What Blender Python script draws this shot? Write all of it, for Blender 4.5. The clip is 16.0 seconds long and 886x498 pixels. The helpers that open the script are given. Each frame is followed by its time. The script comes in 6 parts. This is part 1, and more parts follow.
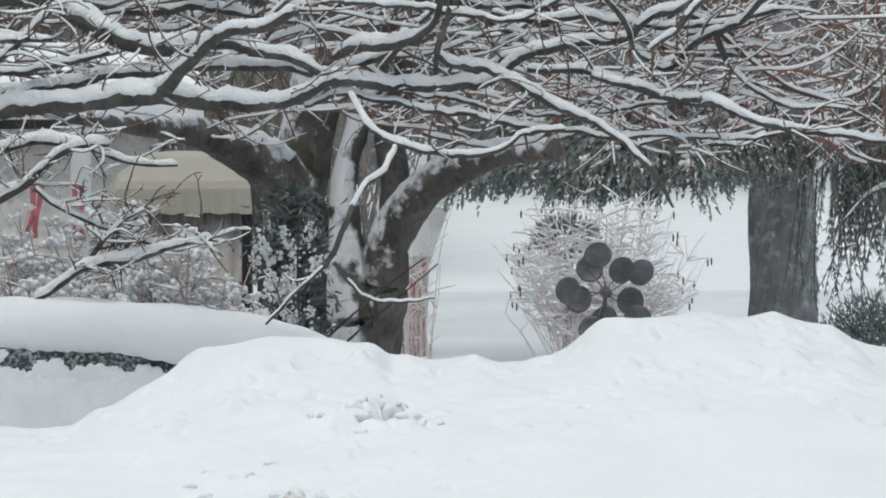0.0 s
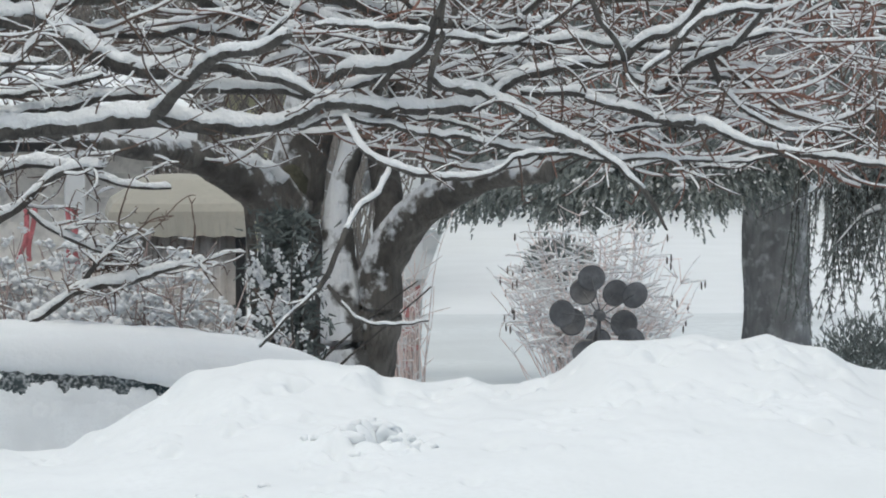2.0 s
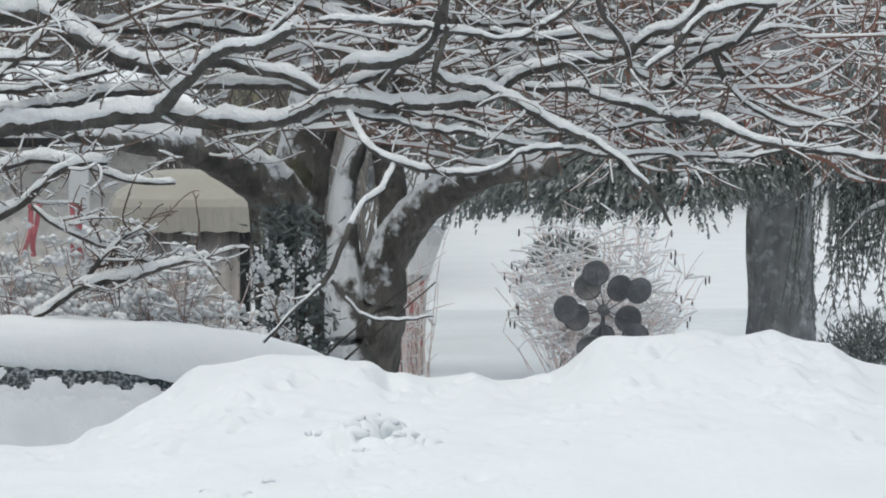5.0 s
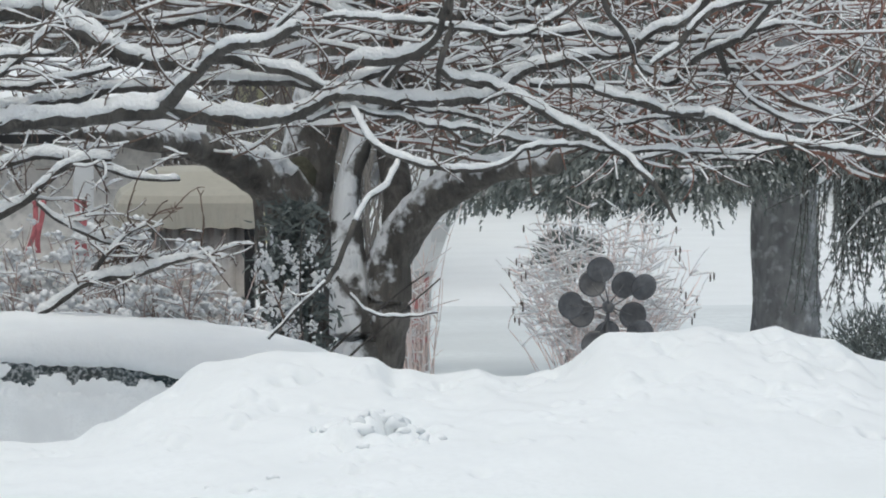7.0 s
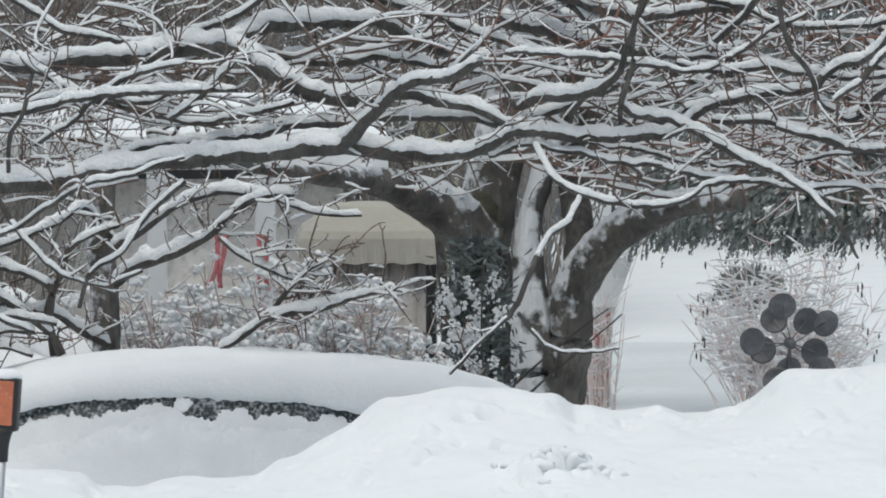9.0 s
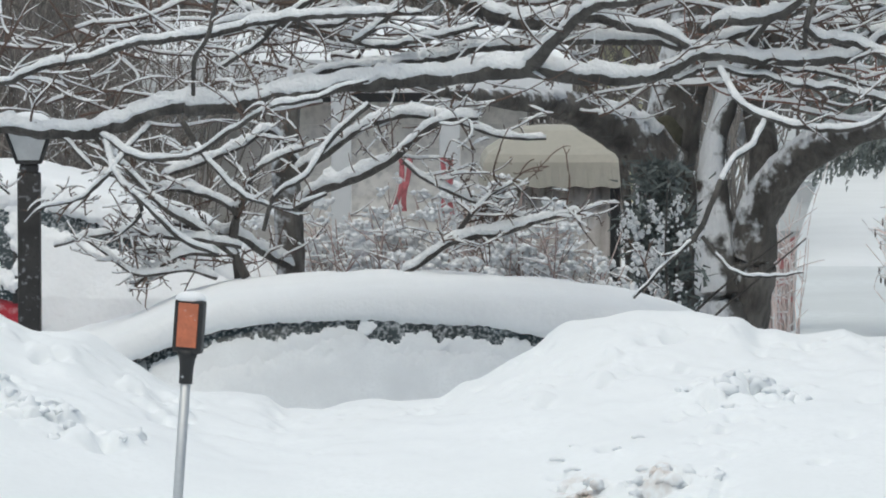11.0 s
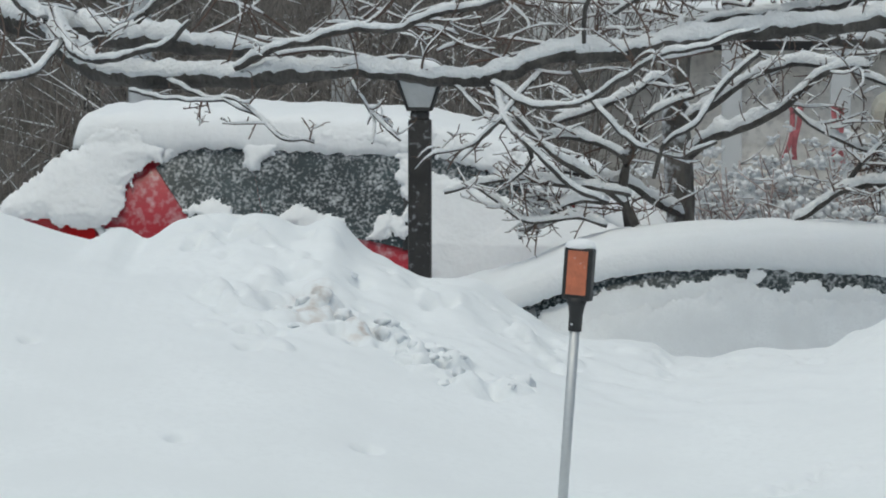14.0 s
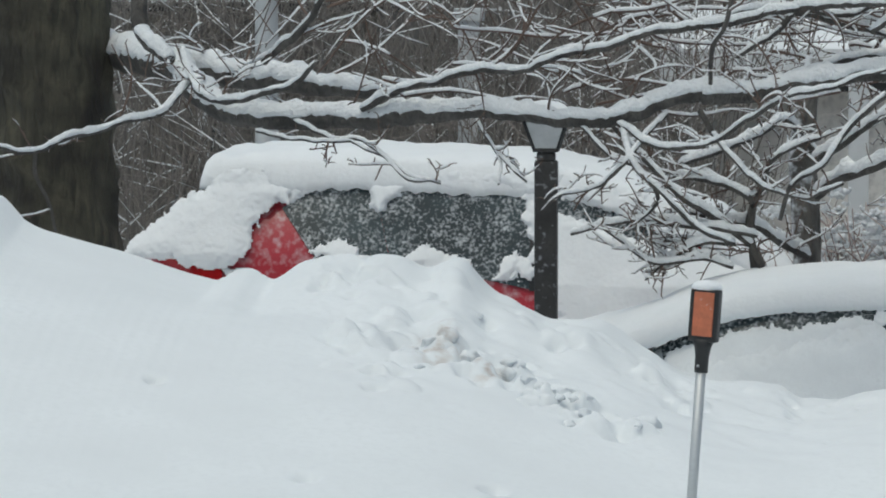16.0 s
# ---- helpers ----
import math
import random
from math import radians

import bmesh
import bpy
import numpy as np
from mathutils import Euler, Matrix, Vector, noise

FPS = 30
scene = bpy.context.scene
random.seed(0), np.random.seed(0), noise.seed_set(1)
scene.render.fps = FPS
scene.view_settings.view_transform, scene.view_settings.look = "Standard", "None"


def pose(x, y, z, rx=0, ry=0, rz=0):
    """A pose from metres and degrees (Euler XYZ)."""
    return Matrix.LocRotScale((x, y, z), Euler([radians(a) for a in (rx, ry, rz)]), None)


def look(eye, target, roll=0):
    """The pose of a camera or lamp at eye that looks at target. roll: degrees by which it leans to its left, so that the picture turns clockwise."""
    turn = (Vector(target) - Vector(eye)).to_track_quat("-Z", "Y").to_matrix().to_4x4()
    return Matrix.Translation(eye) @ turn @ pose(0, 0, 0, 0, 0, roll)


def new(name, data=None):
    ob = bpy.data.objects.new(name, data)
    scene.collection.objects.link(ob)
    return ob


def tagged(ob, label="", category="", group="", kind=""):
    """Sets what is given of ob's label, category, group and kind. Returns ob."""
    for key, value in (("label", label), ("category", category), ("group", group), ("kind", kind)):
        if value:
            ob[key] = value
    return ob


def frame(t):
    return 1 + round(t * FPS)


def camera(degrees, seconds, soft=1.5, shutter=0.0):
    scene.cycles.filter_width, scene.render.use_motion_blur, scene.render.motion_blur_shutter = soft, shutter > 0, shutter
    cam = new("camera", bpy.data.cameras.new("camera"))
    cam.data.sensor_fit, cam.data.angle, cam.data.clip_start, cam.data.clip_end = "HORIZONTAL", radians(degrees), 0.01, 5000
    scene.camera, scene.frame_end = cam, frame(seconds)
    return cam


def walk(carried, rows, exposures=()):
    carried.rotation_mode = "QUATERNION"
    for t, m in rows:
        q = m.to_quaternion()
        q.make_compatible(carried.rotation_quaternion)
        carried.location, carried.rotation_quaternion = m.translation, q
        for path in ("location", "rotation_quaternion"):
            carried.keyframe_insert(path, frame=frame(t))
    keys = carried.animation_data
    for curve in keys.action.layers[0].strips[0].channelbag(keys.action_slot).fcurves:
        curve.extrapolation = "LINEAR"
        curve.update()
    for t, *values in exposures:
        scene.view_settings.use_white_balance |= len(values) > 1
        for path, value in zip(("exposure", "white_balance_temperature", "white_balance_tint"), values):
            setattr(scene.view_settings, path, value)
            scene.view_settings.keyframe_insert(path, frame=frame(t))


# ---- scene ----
# ---- camera: held in one place, turning slowly to the left ----
EYE = 3.6
cam = camera(9.0, 16.0, soft=1.9)
ROWS = [
    (0, -4.509, -3.687),
    (0.5, -4.601, -3.886),
    (1, -4.431, -3.852),
    (1.5, -4.443, -3.688),
    (2, -4.573, -3.455),
    (2.5, -4.609, -3.395),
    (3, -4.588, -3.434),
    (3.5, -4.573, -3.473),
    (4, -4.561, -3.502),
    (6.5, -4.499, -3.500),
    (7, -4.483, -3.538),
    (7.5, -4.300, -3.330),
    (8, -3.851, -2.854),
    (8.5, -3.299, -2.707),
    (9, -2.632, -3.174),
    (9.5, -1.830, -3.605),
    (9.7, -1.566, -3.689),
    (11.8, -0.701, -4.539),
    (12, -0.737, -4.870),
    (12.5, -0.441, -5.226),
    (13, 0.984, -5.032),
    (13.5, 2.211, -4.570),
    (14, 3.220, -4.484),
    (14.5, 4.101, -4.430),
    (15, 4.735, -4.409),
    (15.5, 4.865, -4.357),
    (16, 4.508, -4.067),
]
walk(cam, [(t, pose(0, 0, EYE, 90 + pitch, 0, yaw)) for t, yaw, pitch in ROWS],
     exposures=[(0.0, -0.57, 6150, 1), (8.5, -0.57, 6150, 1), (12.0, -0.55, 6120, 0), (12.5, -0.83, 6080, -2), (16.0, -0.85, 6060, -2)])

# ---- overcast winter light ----
world = bpy.data.worlds.new("overcast_sky")
scene.world = world
world.use_nodes = True
sky = world.node_tree.nodes.new("ShaderNodeTexSky")
sky.sky_type = "NISHITA"
sky.sun_disc = False
sky.sun_elevation, sky.sun_rotation = radians(67), radians(201)
sky.dust_density, sky.air_density, sky.ozone_density = 6.0, 1.0, 1.0
backing = world.node_tree.nodes["Background"]
world.node_tree.links.new(sky.outputs["Color"], backing.inputs["Color"])
backing.inputs["Strength"].default_value = 0.15
sun_data = bpy.data.lights.new("sun", "SUN")
sun_data.energy, sun_data.angle, sun_data.color = 1.2, radians(90), (1.0, 0.97, 0.93)
sun = new("sun", sun_data)
sun.matrix_world = look((0, 0, 0), (0.10, -0.12, -0.98))

RNG = random.Random(7)


# ---- materials ----
def material(name, colour, rough=0.8, metal=0.0, vary=0.25, scale=8.0, fine=60.0, bump=0.3, depth=0.01, tint=None, dust=0.0, dust_scale=40.0, dust_up=0.0, dust_soft=0.08, dust_side=0.0, dust_patch=0.0, island=0.0, coat=0.0, stretch=1.0, stains=()):
    """Principled surface with two scales of colour variation, relief and, where dust > 0, clinging snow."""
    m = bpy.data.materials.new(name)
    m.use_nodes = True
    nt = m.node_tree
    n, l = nt.nodes, nt.links
    b = n["Principled BSDF"]
    b.inputs["Roughness"].default_value, b.inputs["Metallic"].default_value = rough, metal
    b.inputs["Coat Weight"].default_value = coat
    co = n.new("ShaderNodeTexCoord")
    longer = n.new("ShaderNodeMapping")
    longer.inputs["Scale"].default_value = (1, 1, stretch)
    l.new(co.outputs["Object"], longer.inputs["Vector"])

    def noise_at(size, detail=4.0):
        t = n.new("ShaderNodeTexNoise")
        t.inputs["Scale"].default_value, t.inputs["Detail"].default_value = size, detail
        l.new(longer.outputs["Vector"] if size == fine else co.outputs["Object"], t.inputs["Vector"])
        return t.outputs["Fac"]

    def mix(a, c, fac):
        k = n.new("ShaderNodeMix")
        k.data_type = "RGBA"
        for slot, value in ((6, a), (7, c), (0, fac)):
            if isinstance(value, (tuple, float, int)):
                k.inputs[slot].default_value = (*value, 1) if isinstance(value, tuple) else value
            else:
                l.new(value, k.inputs[slot])
        return k.outputs[2]

    def ramp(fac, lo, hi):
        r = n.new("ShaderNodeMapRange")
        r.inputs["From Min"].default_value, r.inputs["From Max"].default_value = lo, hi
        l.new(fac, r.inputs["Value"])
        return r.outputs["Result"]

    big, small = noise_at(scale), noise_at(fine, 6.0)
    dark = tuple(c * (1 - vary) for c in colour)
    light = tint or tuple(min(1, c * (1 + vary)) for c in colour)
    col = mix(dark, light, ramp(big, 0.3, 0.7))
    col = mix(col, tuple(c * (1 - 0.7 * vary) for c in colour), ramp(small, 0.45, 0.75))
    if island:
        g = n.new("ShaderNodeNewGeometry")
        col = mix(col, tuple(c * (1 + island) for c in colour), g.outputs["Random Per Island"])
    if dust:
        grain = noise_at(dust_scale, 5.0)
        g = n.new("ShaderNodeNewGeometry")
        s = n.new("ShaderNodeSeparateXYZ")
        l.new(g.outputs["Normal"], s.inputs[0])
        a = n.new("ShaderNodeMath")
        a.operation = "MULTIPLY_ADD"
        a.inputs[1].default_value = dust_up
        l.new(s.outputs["Z"], a.inputs[0])
        l.new(grain, a.inputs[2])
        c = n.new("ShaderNodeMath")
        c.operation = "MULTIPLY_ADD"
        c.inputs[1].default_value = dust_side
        l.new(s.outputs["X"], c.inputs[0])
        l.new(a.outputs[0], c.inputs[2])
        if dust_patch:
            e = n.new("ShaderNodeMath")
            e.operation = "MULTIPLY_ADD"
            e.inputs[1].default_value = dust_patch
            l.new(noise_at(dust_scale * 0.17, 3.0), e.inputs[0])
            l.new(c.outputs[0], e.inputs[2])
            c = e
        col = mix(col, (0.80, 0.82, 0.84), ramp(c.outputs[0], 1.0 - dust - dust_soft, 1.0 - dust + dust_soft))
    for sx, sy, size in stains:
        flat = n.new("ShaderNodeMapping")
        flat.inputs["Scale"].default_value, flat.inputs["Location"].default_value = (1, 0.4, 0), (-sx, -0.4 * sy, 0)
        l.new(co.outputs["Object"], flat.inputs["Vector"])
        away = n.new("ShaderNodeVectorMath")
        away.operation = "LENGTH"
        l.new(flat.outputs["Vector"], away.inputs[0])
        spot = n.new("ShaderNodeMath")
        spot.operation = "MULTIPLY"
        l.new(ramp(away.outputs["Value"], size, 0.3 * size), spot.inputs[0])
        l.new(ramp(noise_at(17.0, 3.0), 0.42, 0.68), spot.inputs[1])
        col = mix(col, (0.58, 0.52, 0.475), spot.outputs[0])
    l.new(col, b.inputs["Base Color"])
    if bump:
        k = n.new("ShaderNodeBump")
        k.inputs["Strength"].default_value, k.inputs["Distance"].default_value = bump, depth
        l.new(small, k.inputs["Height"])
        l.new(k.outputs["Normal"], b.inputs["Normal"])
    return m


SNOW = material("snow", (0.90, 0.915, 0.925), 0.9, vary=0.03, scale=3.0, fine=45.0, bump=0.35, depth=0.012)
SNOW_BANK = material("ploughed_snow", (0.85, 0.875, 0.89), 0.9, vary=0.03, scale=2.0, fine=30.0, bump=0.25, depth=0.006, stains=((0.82, 21.7, 0.13), (1.12, 21.75, 0.11), (-1.84, 23.1, 0.13), (-1.62, 22.95, 0.09)))
SNOW_LIMB = material("limb_snow", (0.87, 0.885, 0.895), 0.9, vary=0.07, scale=8.0, fine=60.0, bump=0.9, depth=0.02)
ICE = material("thin_window_snow", (0.85, 0.87, 0.88), 0.7, vary=0.06, scale=5.0, fine=80.0, bump=0.2, depth=0.004)
PACKED = material("packed_snow", (0.73, 0.765, 0.78), 0.8, vary=0.10, scale=0.6, fine=12.0, bump=0.3, depth=0.02)
BARK = material("bark", (0.10, 0.093, 0.085), 0.9, vary=0.5, scale=6.0, fine=34.0, bump=1.0, depth=0.05, stretch=0.35)
BARK_SNOW = material("bark_with_stuck_snow", (0.145, 0.134, 0.12), 0.9, vary=0.55, scale=5.0, fine=24.0, bump=1.0, depth=0.08, stretch=0.3, dust=0.30, dust_scale=13.0, dust_up=0.3, dust_side=-0.14, dust_patch=0.12)
BARK_PLASTERED = material("bark_plastered_with_snow", (0.115, 0.109, 0.10), 0.9, vary=0.5, scale=5.0, fine=26.0, bump=0.9, depth=0.05, stretch=0.3, dust=0.46, dust_scale=5.5, dust_up=0.3, dust_side=-0.12, dust_soft=0.05)
TWIG = material("twig_bark", (0.11, 0.078, 0.063), 0.85, vary=0.4, scale=3.0, fine=50.0, bump=0.5, depth=0.004, island=0.5)
RED_TWIG = material("reddish_twig_bark", (0.20, 0.105, 0.08), 0.85, vary=0.35, scale=3.0, fine=50.0, bump=0.4, depth=0.004, island=0.5)
DARK_BARK = material("dark_wet_bark", (0.048, 0.043, 0.035), 0.85, vary=0.6, scale=4.0, fine=20.0, bump=1.0, depth=0.08, stretch=0.25, tint=(0.12, 0.11, 0.075))
GREY_BARK = material("grey_spruce_bark", (0.33, 0.33, 0.33), 0.9, vary=0.4, scale=5.0, fine=22.0, bump=1.0, depth=0.04, stretch=0.3, dust=0.27, dust_scale=14.0, dust_soft=0.14, dust_patch=0.12)
THICKET = material("thicket_twigs", (0.17, 0.155, 0.142), 0.9, vary=0.35, scale=1.2, fine=20.0, bump=0.0, island=0.9, dust=0.2, dust_scale=8.0, dust_up=0.1)
NEEDLE = material("spruce_needles", (0.16, 0.178, 0.17), 0.8, vary=0.4, scale=2.0, fine=25.0, bump=0.0, island=0.7, dust=0.27, dust_scale=7.0, dust_up=0.2)
YEW = material("yew_foliage", (0.095, 0.11, 0.105), 0.7, vary=0.4, scale=6.0, fine=40.0, bump=0.0, island=0.8)
STEM = material("shrub_stems", (0.30, 0.24, 0.22), 0.85, vary=0.35, scale=6.0, fine=40.0, bump=0.0, island=0.8, dust=0.33, dust_scale=12.0)
PALE_STEM = material("pale_shrub_stems", (0.56, 0.47, 0.445), 0.85, vary=0.3, scale=6.0, fine=40.0, bump=0.0, island=0.7, dust=0.44, dust_scale=14.0)
POD = material("seed_pods", (0.11, 0.09, 0.075), 0.8, vary=0.3, bump=0.0)
RED_PAINT = material("red_car_paint", (0.42, 0.02, 0.035), 0.35, vary=0.12, scale=5.0, fine=90.0, bump=0.0, dust=0.13, dust_scale=24.0, dust_soft=0.34, dust_patch=0.1, coat=0.4)
GREY_PAINT = material("pale_car_paint", (0.62, 0.64, 0.65), 0.35, vary=0.05, bump=0.0, coat=0.4)
TRIM = material("black_trim", (0.02, 0.021, 0.022), 0.5, vary=0.3, scale=20.0, fine=120.0, bump=0.2, depth=0.002)
GLASS_FROST = material("frosted_dark_glass", (0.034, 0.05, 0.054), 0.25, vary=0.4, scale=3.0, fine=25.0, bump=0.15, depth=0.003, dust=0.115, dust_scale=60.0, dust_soft=0.2, dust_patch=0.42)
TAIL = material("tail_light_lens", (0.45, 0.012, 0.015), 0.2, vary=0.25, scale=15.0, fine=60.0, bump=0.1, depth=0.003, coat=0.6)
TYRE = material("tyre_rubber", (0.025, 0.025, 0.026), 0.9, vary=0.2, bump=0.4, depth=0.004)
RIM = material("wheel_alloy", (0.45, 0.46, 0.47), 0.35, 0.9, vary=0.1, bump=0.0)
POST = material("lamp_post_paint", (0.045, 0.042, 0.04), 0.65, vary=0.35, scale=9.0, fine=60.0, bump=0.3, depth=0.003, dust=0.2, dust_scale=30.0, dust_soft=0.2)
LAMP_GLASS = material("frosted_lamp_glass", (0.55, 0.56, 0.56), 0.4, vary=0.12, scale=12.0, fine=60.0, bump=0.1, depth=0.002)
ALLOY = material("grey_pole_alloy", (0.55, 0.57, 0.58), 0.4, 0.35, vary=0.08, scale=6.0, fine=60.0, bump=0.1, depth=0.001)
ORANGE = material("orange_reflector", (0.52, 0.165, 0.085), 0.35, vary=0.22, scale=16.0, fine=60.0, bump=0.35, depth=0.003, dust=0.30, dust_scale=30.0)
CANVAS = material("beige_canopy_canvas", (0.43, 0.415, 0.36), 0.9, vary=0.12, scale=2.0, fine=30.0, bump=0.3, depth=0.004)
DRAPE = material("taupe_curtain_cloth", (0.54, 0.515, 0.49), 0.9, vary=0.2, scale=3.0, fine=25.0, bump=0.4, depth=0.01, dust=0.30, dust_scale=5.0)
SIDING = material("grey_beige_siding", (0.71, 0.685, 0.645), 0.8, vary=0.28, scale=2.6, fine=20.0, bump=0.2, depth=0.004)
PALE_SIDING = material("pale_grey_boards", (0.64, 0.66, 0.67), 0.7, vary=0.08, scale=1.5, fine=20.0, bump=0.2, depth=0.004)
YELLOW = material("pale_yellow_siding", (0.62, 0.60, 0.40), 0.8, vary=0.08, scale=1.5, fine=20.0, bump=0.2, depth=0.004)
BROWN_WALL = material("brown_shingle_wall", (0.20, 0.18, 0.155), 0.85, vary=0.2, scale=2.0, fine=18.0, bump=0.4, depth=0.01)
WHITE_PAINT = material("white_paint", (0.74, 0.76, 0.77), 0.6, vary=0.06, scale=3.0, fine=30.0, bump=0.1, depth=0.003)
DARK_PANE = material("dark_window_glass", (0.05, 0.06, 0.065), 0.12, vary=0.25, scale=1.5, fine=8.0, bump=0.0)
RIBBON = material("red_ribbon", (0.52, 0.17, 0.19), 0.7, vary=0.3, scale=14.0, fine=50.0, bump=0.2, depth=0.004)
DISC = material("dark_bronze_disc", (0.17, 0.17, 0.175), 0.5, 0.4, vary=0.35, scale=14.0, fine=60.0, bump=0.3, depth=0.003)
BOARD = material("weathered_pink_board", (0.44, 0.37, 0.355), 0.85, vary=0.2, scale=4.0, fine=25.0, bump=0.3, depth=0.006)
SIGN_RED = material("faded_red_lettering", (0.44, 0.19, 0.19), 0.7, vary=0.2, bump=0.0)
MOSS = material("mossy_bark", (0.085, 0.082, 0.058), 0.95, vary=0.4, scale=9.0, fine=40.0, bump=0.8, depth=0.02)


# ---- mesh helpers ----
def lattice(ix, iy, seed):
    h = np.sin(ix * 127.1 + iy * 311.7 + seed * 74.7) * 43758.5453
    return h - np.floor(h)


def soft_noise(x, y, seed=0):
    """Value noise 0..1 over arrays."""
    ix, iy = np.floor(x), np.floor(y)
    fx, fy = x - ix, y - iy
    fx, fy = fx * fx * (3 - 2 * fx), fy * fy * (3 - 2 * fy)
    a = lattice(ix, iy, seed) * (1 - fx) + lattice(ix + 1, iy, seed) * fx
    b = lattice(ix, iy + 1, seed) * (1 - fx) + lattice(ix + 1, iy + 1, seed) * fx
    return a * (1 - fy) + b * fy


class Geo:
    """Vertices and faces gathered for one mesh."""

    def __init__(self):
        self.v, self.f = [], []

    def loft(self, rings, closed=True, caps=True):
        o, k = len(self.v), len(rings[0])
        for r in rings:
            self.v.extend(r)
        for i in range(len(rings) - 1):
            for j in range(k if closed else k - 1):
                a, b = o + i * k + j, o + i * k + (j + 1) % k
                self.f.append((a, b, b + k, a + k))
        if caps and closed:
            self.f.append(tuple(o + j for j in reversed(range(k))))
            self.f.append(tuple(o + (len(rings) - 1) * k + j for j in range(k)))

    def box(self, lo, hi):
        (x0, y0, z0), (x1, y1, z1) = lo, hi
        self.loft([[(x0, y0, z), (x1, y0, z), (x1, y1, z), (x0, y1, z)] for z in (z0, z1)])

    def ball(self, c, rx, ry, rz, rows=5, cols=7, rough=0.0):
        rings = []
        for i in range(rows):
            a = math.pi * (0.08 + 0.84 * i / (rows - 1)) - math.pi / 2
            ring = []
            for j in range(cols):
                w = 2 * math.pi * j / cols
                g = 1 + rough * RNG.uniform(-1, 1)
                ring.append((c[0] + rx * g * math.cos(a) * math.cos(w), c[1] + ry * g * math.cos(a) * math.sin(w), c[2] + rz * math.sin(a)))
            rings.append(ring)
        self.loft(rings)

    def clump(self, c, size, rng, count=5):
        for _ in range(count):
            k = size * rng.uniform(0.2, 0.5)
            self.ball((c[0] + rng.gauss(0, size * 0.5), c[1] + rng.gauss(0, size * 0.4), c[2] + rng.gauss(0, size * 0.35)), k * 1.15, k, k * 0.85, 3, 6, 0.55)

    def obj(self, name, mat, parent=None, label="", smooth=True):
        me = bpy.data.meshes.new(name)
        me.from_pydata([tuple(p) for p in self.v], [], self.f)
        me.materials.append(mat)
        if smooth:
            me.polygons.foreach_set("use_smooth", [True] * len(me.polygons))
        me.update()
        ob = new(name, me)
        if parent:
            ob.parent = parent
        if label:
            ob["label"] = label
        return ob


def part(name, bm, mat, parent=None, label="", smooth=False):
    me = bpy.data.meshes.new(name)
    bm.to_mesh(me)
    bm.free()
    me.materials.append(mat)
    if smooth:
        me.polygons.foreach_set("use_smooth", [True] * len(me.polygons))
    ob = new(name, me)
    if parent:
        ob.parent = parent
    if label:
        ob["label"] = label
    return ob


def bevel_box(size, at, bevel=0.01, m=None):
    bm = bmesh.new()
    bmesh.ops.create_cube(bm, size=1, matrix=Matrix.Translation(at) @ Matrix.Diagonal((*size, 1)))
    if bevel:
        bmesh.ops.bevel(bm, geom=bm.edges[:], offset=bevel, segments=2, affect="EDGES", profile=0.6)
    if m:
        bmesh.ops.transform(bm, matrix=m, verts=bm.verts)
    return bm


def thing(name, label, category, at=(0, 0, 0), group="", kind=""):
    ob = new(name)
    ob.location = at
    ob.empty_display_size = 0.1
    return tagged(ob, label, category, group, kind)


def spline(points, step):
    """Catmull-Rom resampling of (x, y, z, r) points."""
    p = np.array(points, float)
    p = np.vstack([2 * p[0] - p[1], p, 2 * p[-1] - p[-2]])
    out = []
    for i in range(1, len(p) - 2):
        a, b, c, d = p[i - 1:i + 3]
        k = max(1, int(np.linalg.norm(c[:3] - b[:3]) / step))
        for j in range(k):
            t = j / k
            out.append(0.5 * (2 * b + (c - a) * t + (2 * a - 5 * b + 4 * c - d) * t * t + (3 * b - a - 3 * c + d) * t ** 3))
    out.append(p[-2])
    return np.array(out)


def axes(path):
    tang = np.gradient(path[:, :3], axis=0)
    tang /= np.linalg.norm(tang, axis=1)[:, None] + 1e-9
    up = np.array([0, 0, 1.0]) - tang * tang[:, 2:3]
    size = np.linalg.norm(up, axis=1)
    up[size < 0.15] = np.cross(tang[size < 0.15], [0, 1.0, 0])
    up /= np.linalg.norm(up, axis=1)[:, None] + 1e-9
    return tang, up, np.cross(tang, up)


def tube(geo, path, sides=6, rough=0.0):
    tang, up, side = axes(path)
    rings = []
    for i, q in enumerate(path):
        r = q[3]
        ring = []
        for j in range(sides):
            w = 2 * math.pi * j / sides
            g = r * (1 + rough * (noise.noise(Vector((q[0] * 6 + j * 1.7, q[1] * 6, q[2] * 6))) + 0.5 * noise.noise(Vector((q[0] * 17, j * 2.3, q[2] * 17)))))
            ring.append(q[:3] + g * (math.cos(w) * side[i] + math.sin(w) * up[i]))
        rings.append(ring)
    geo.loft(rings)


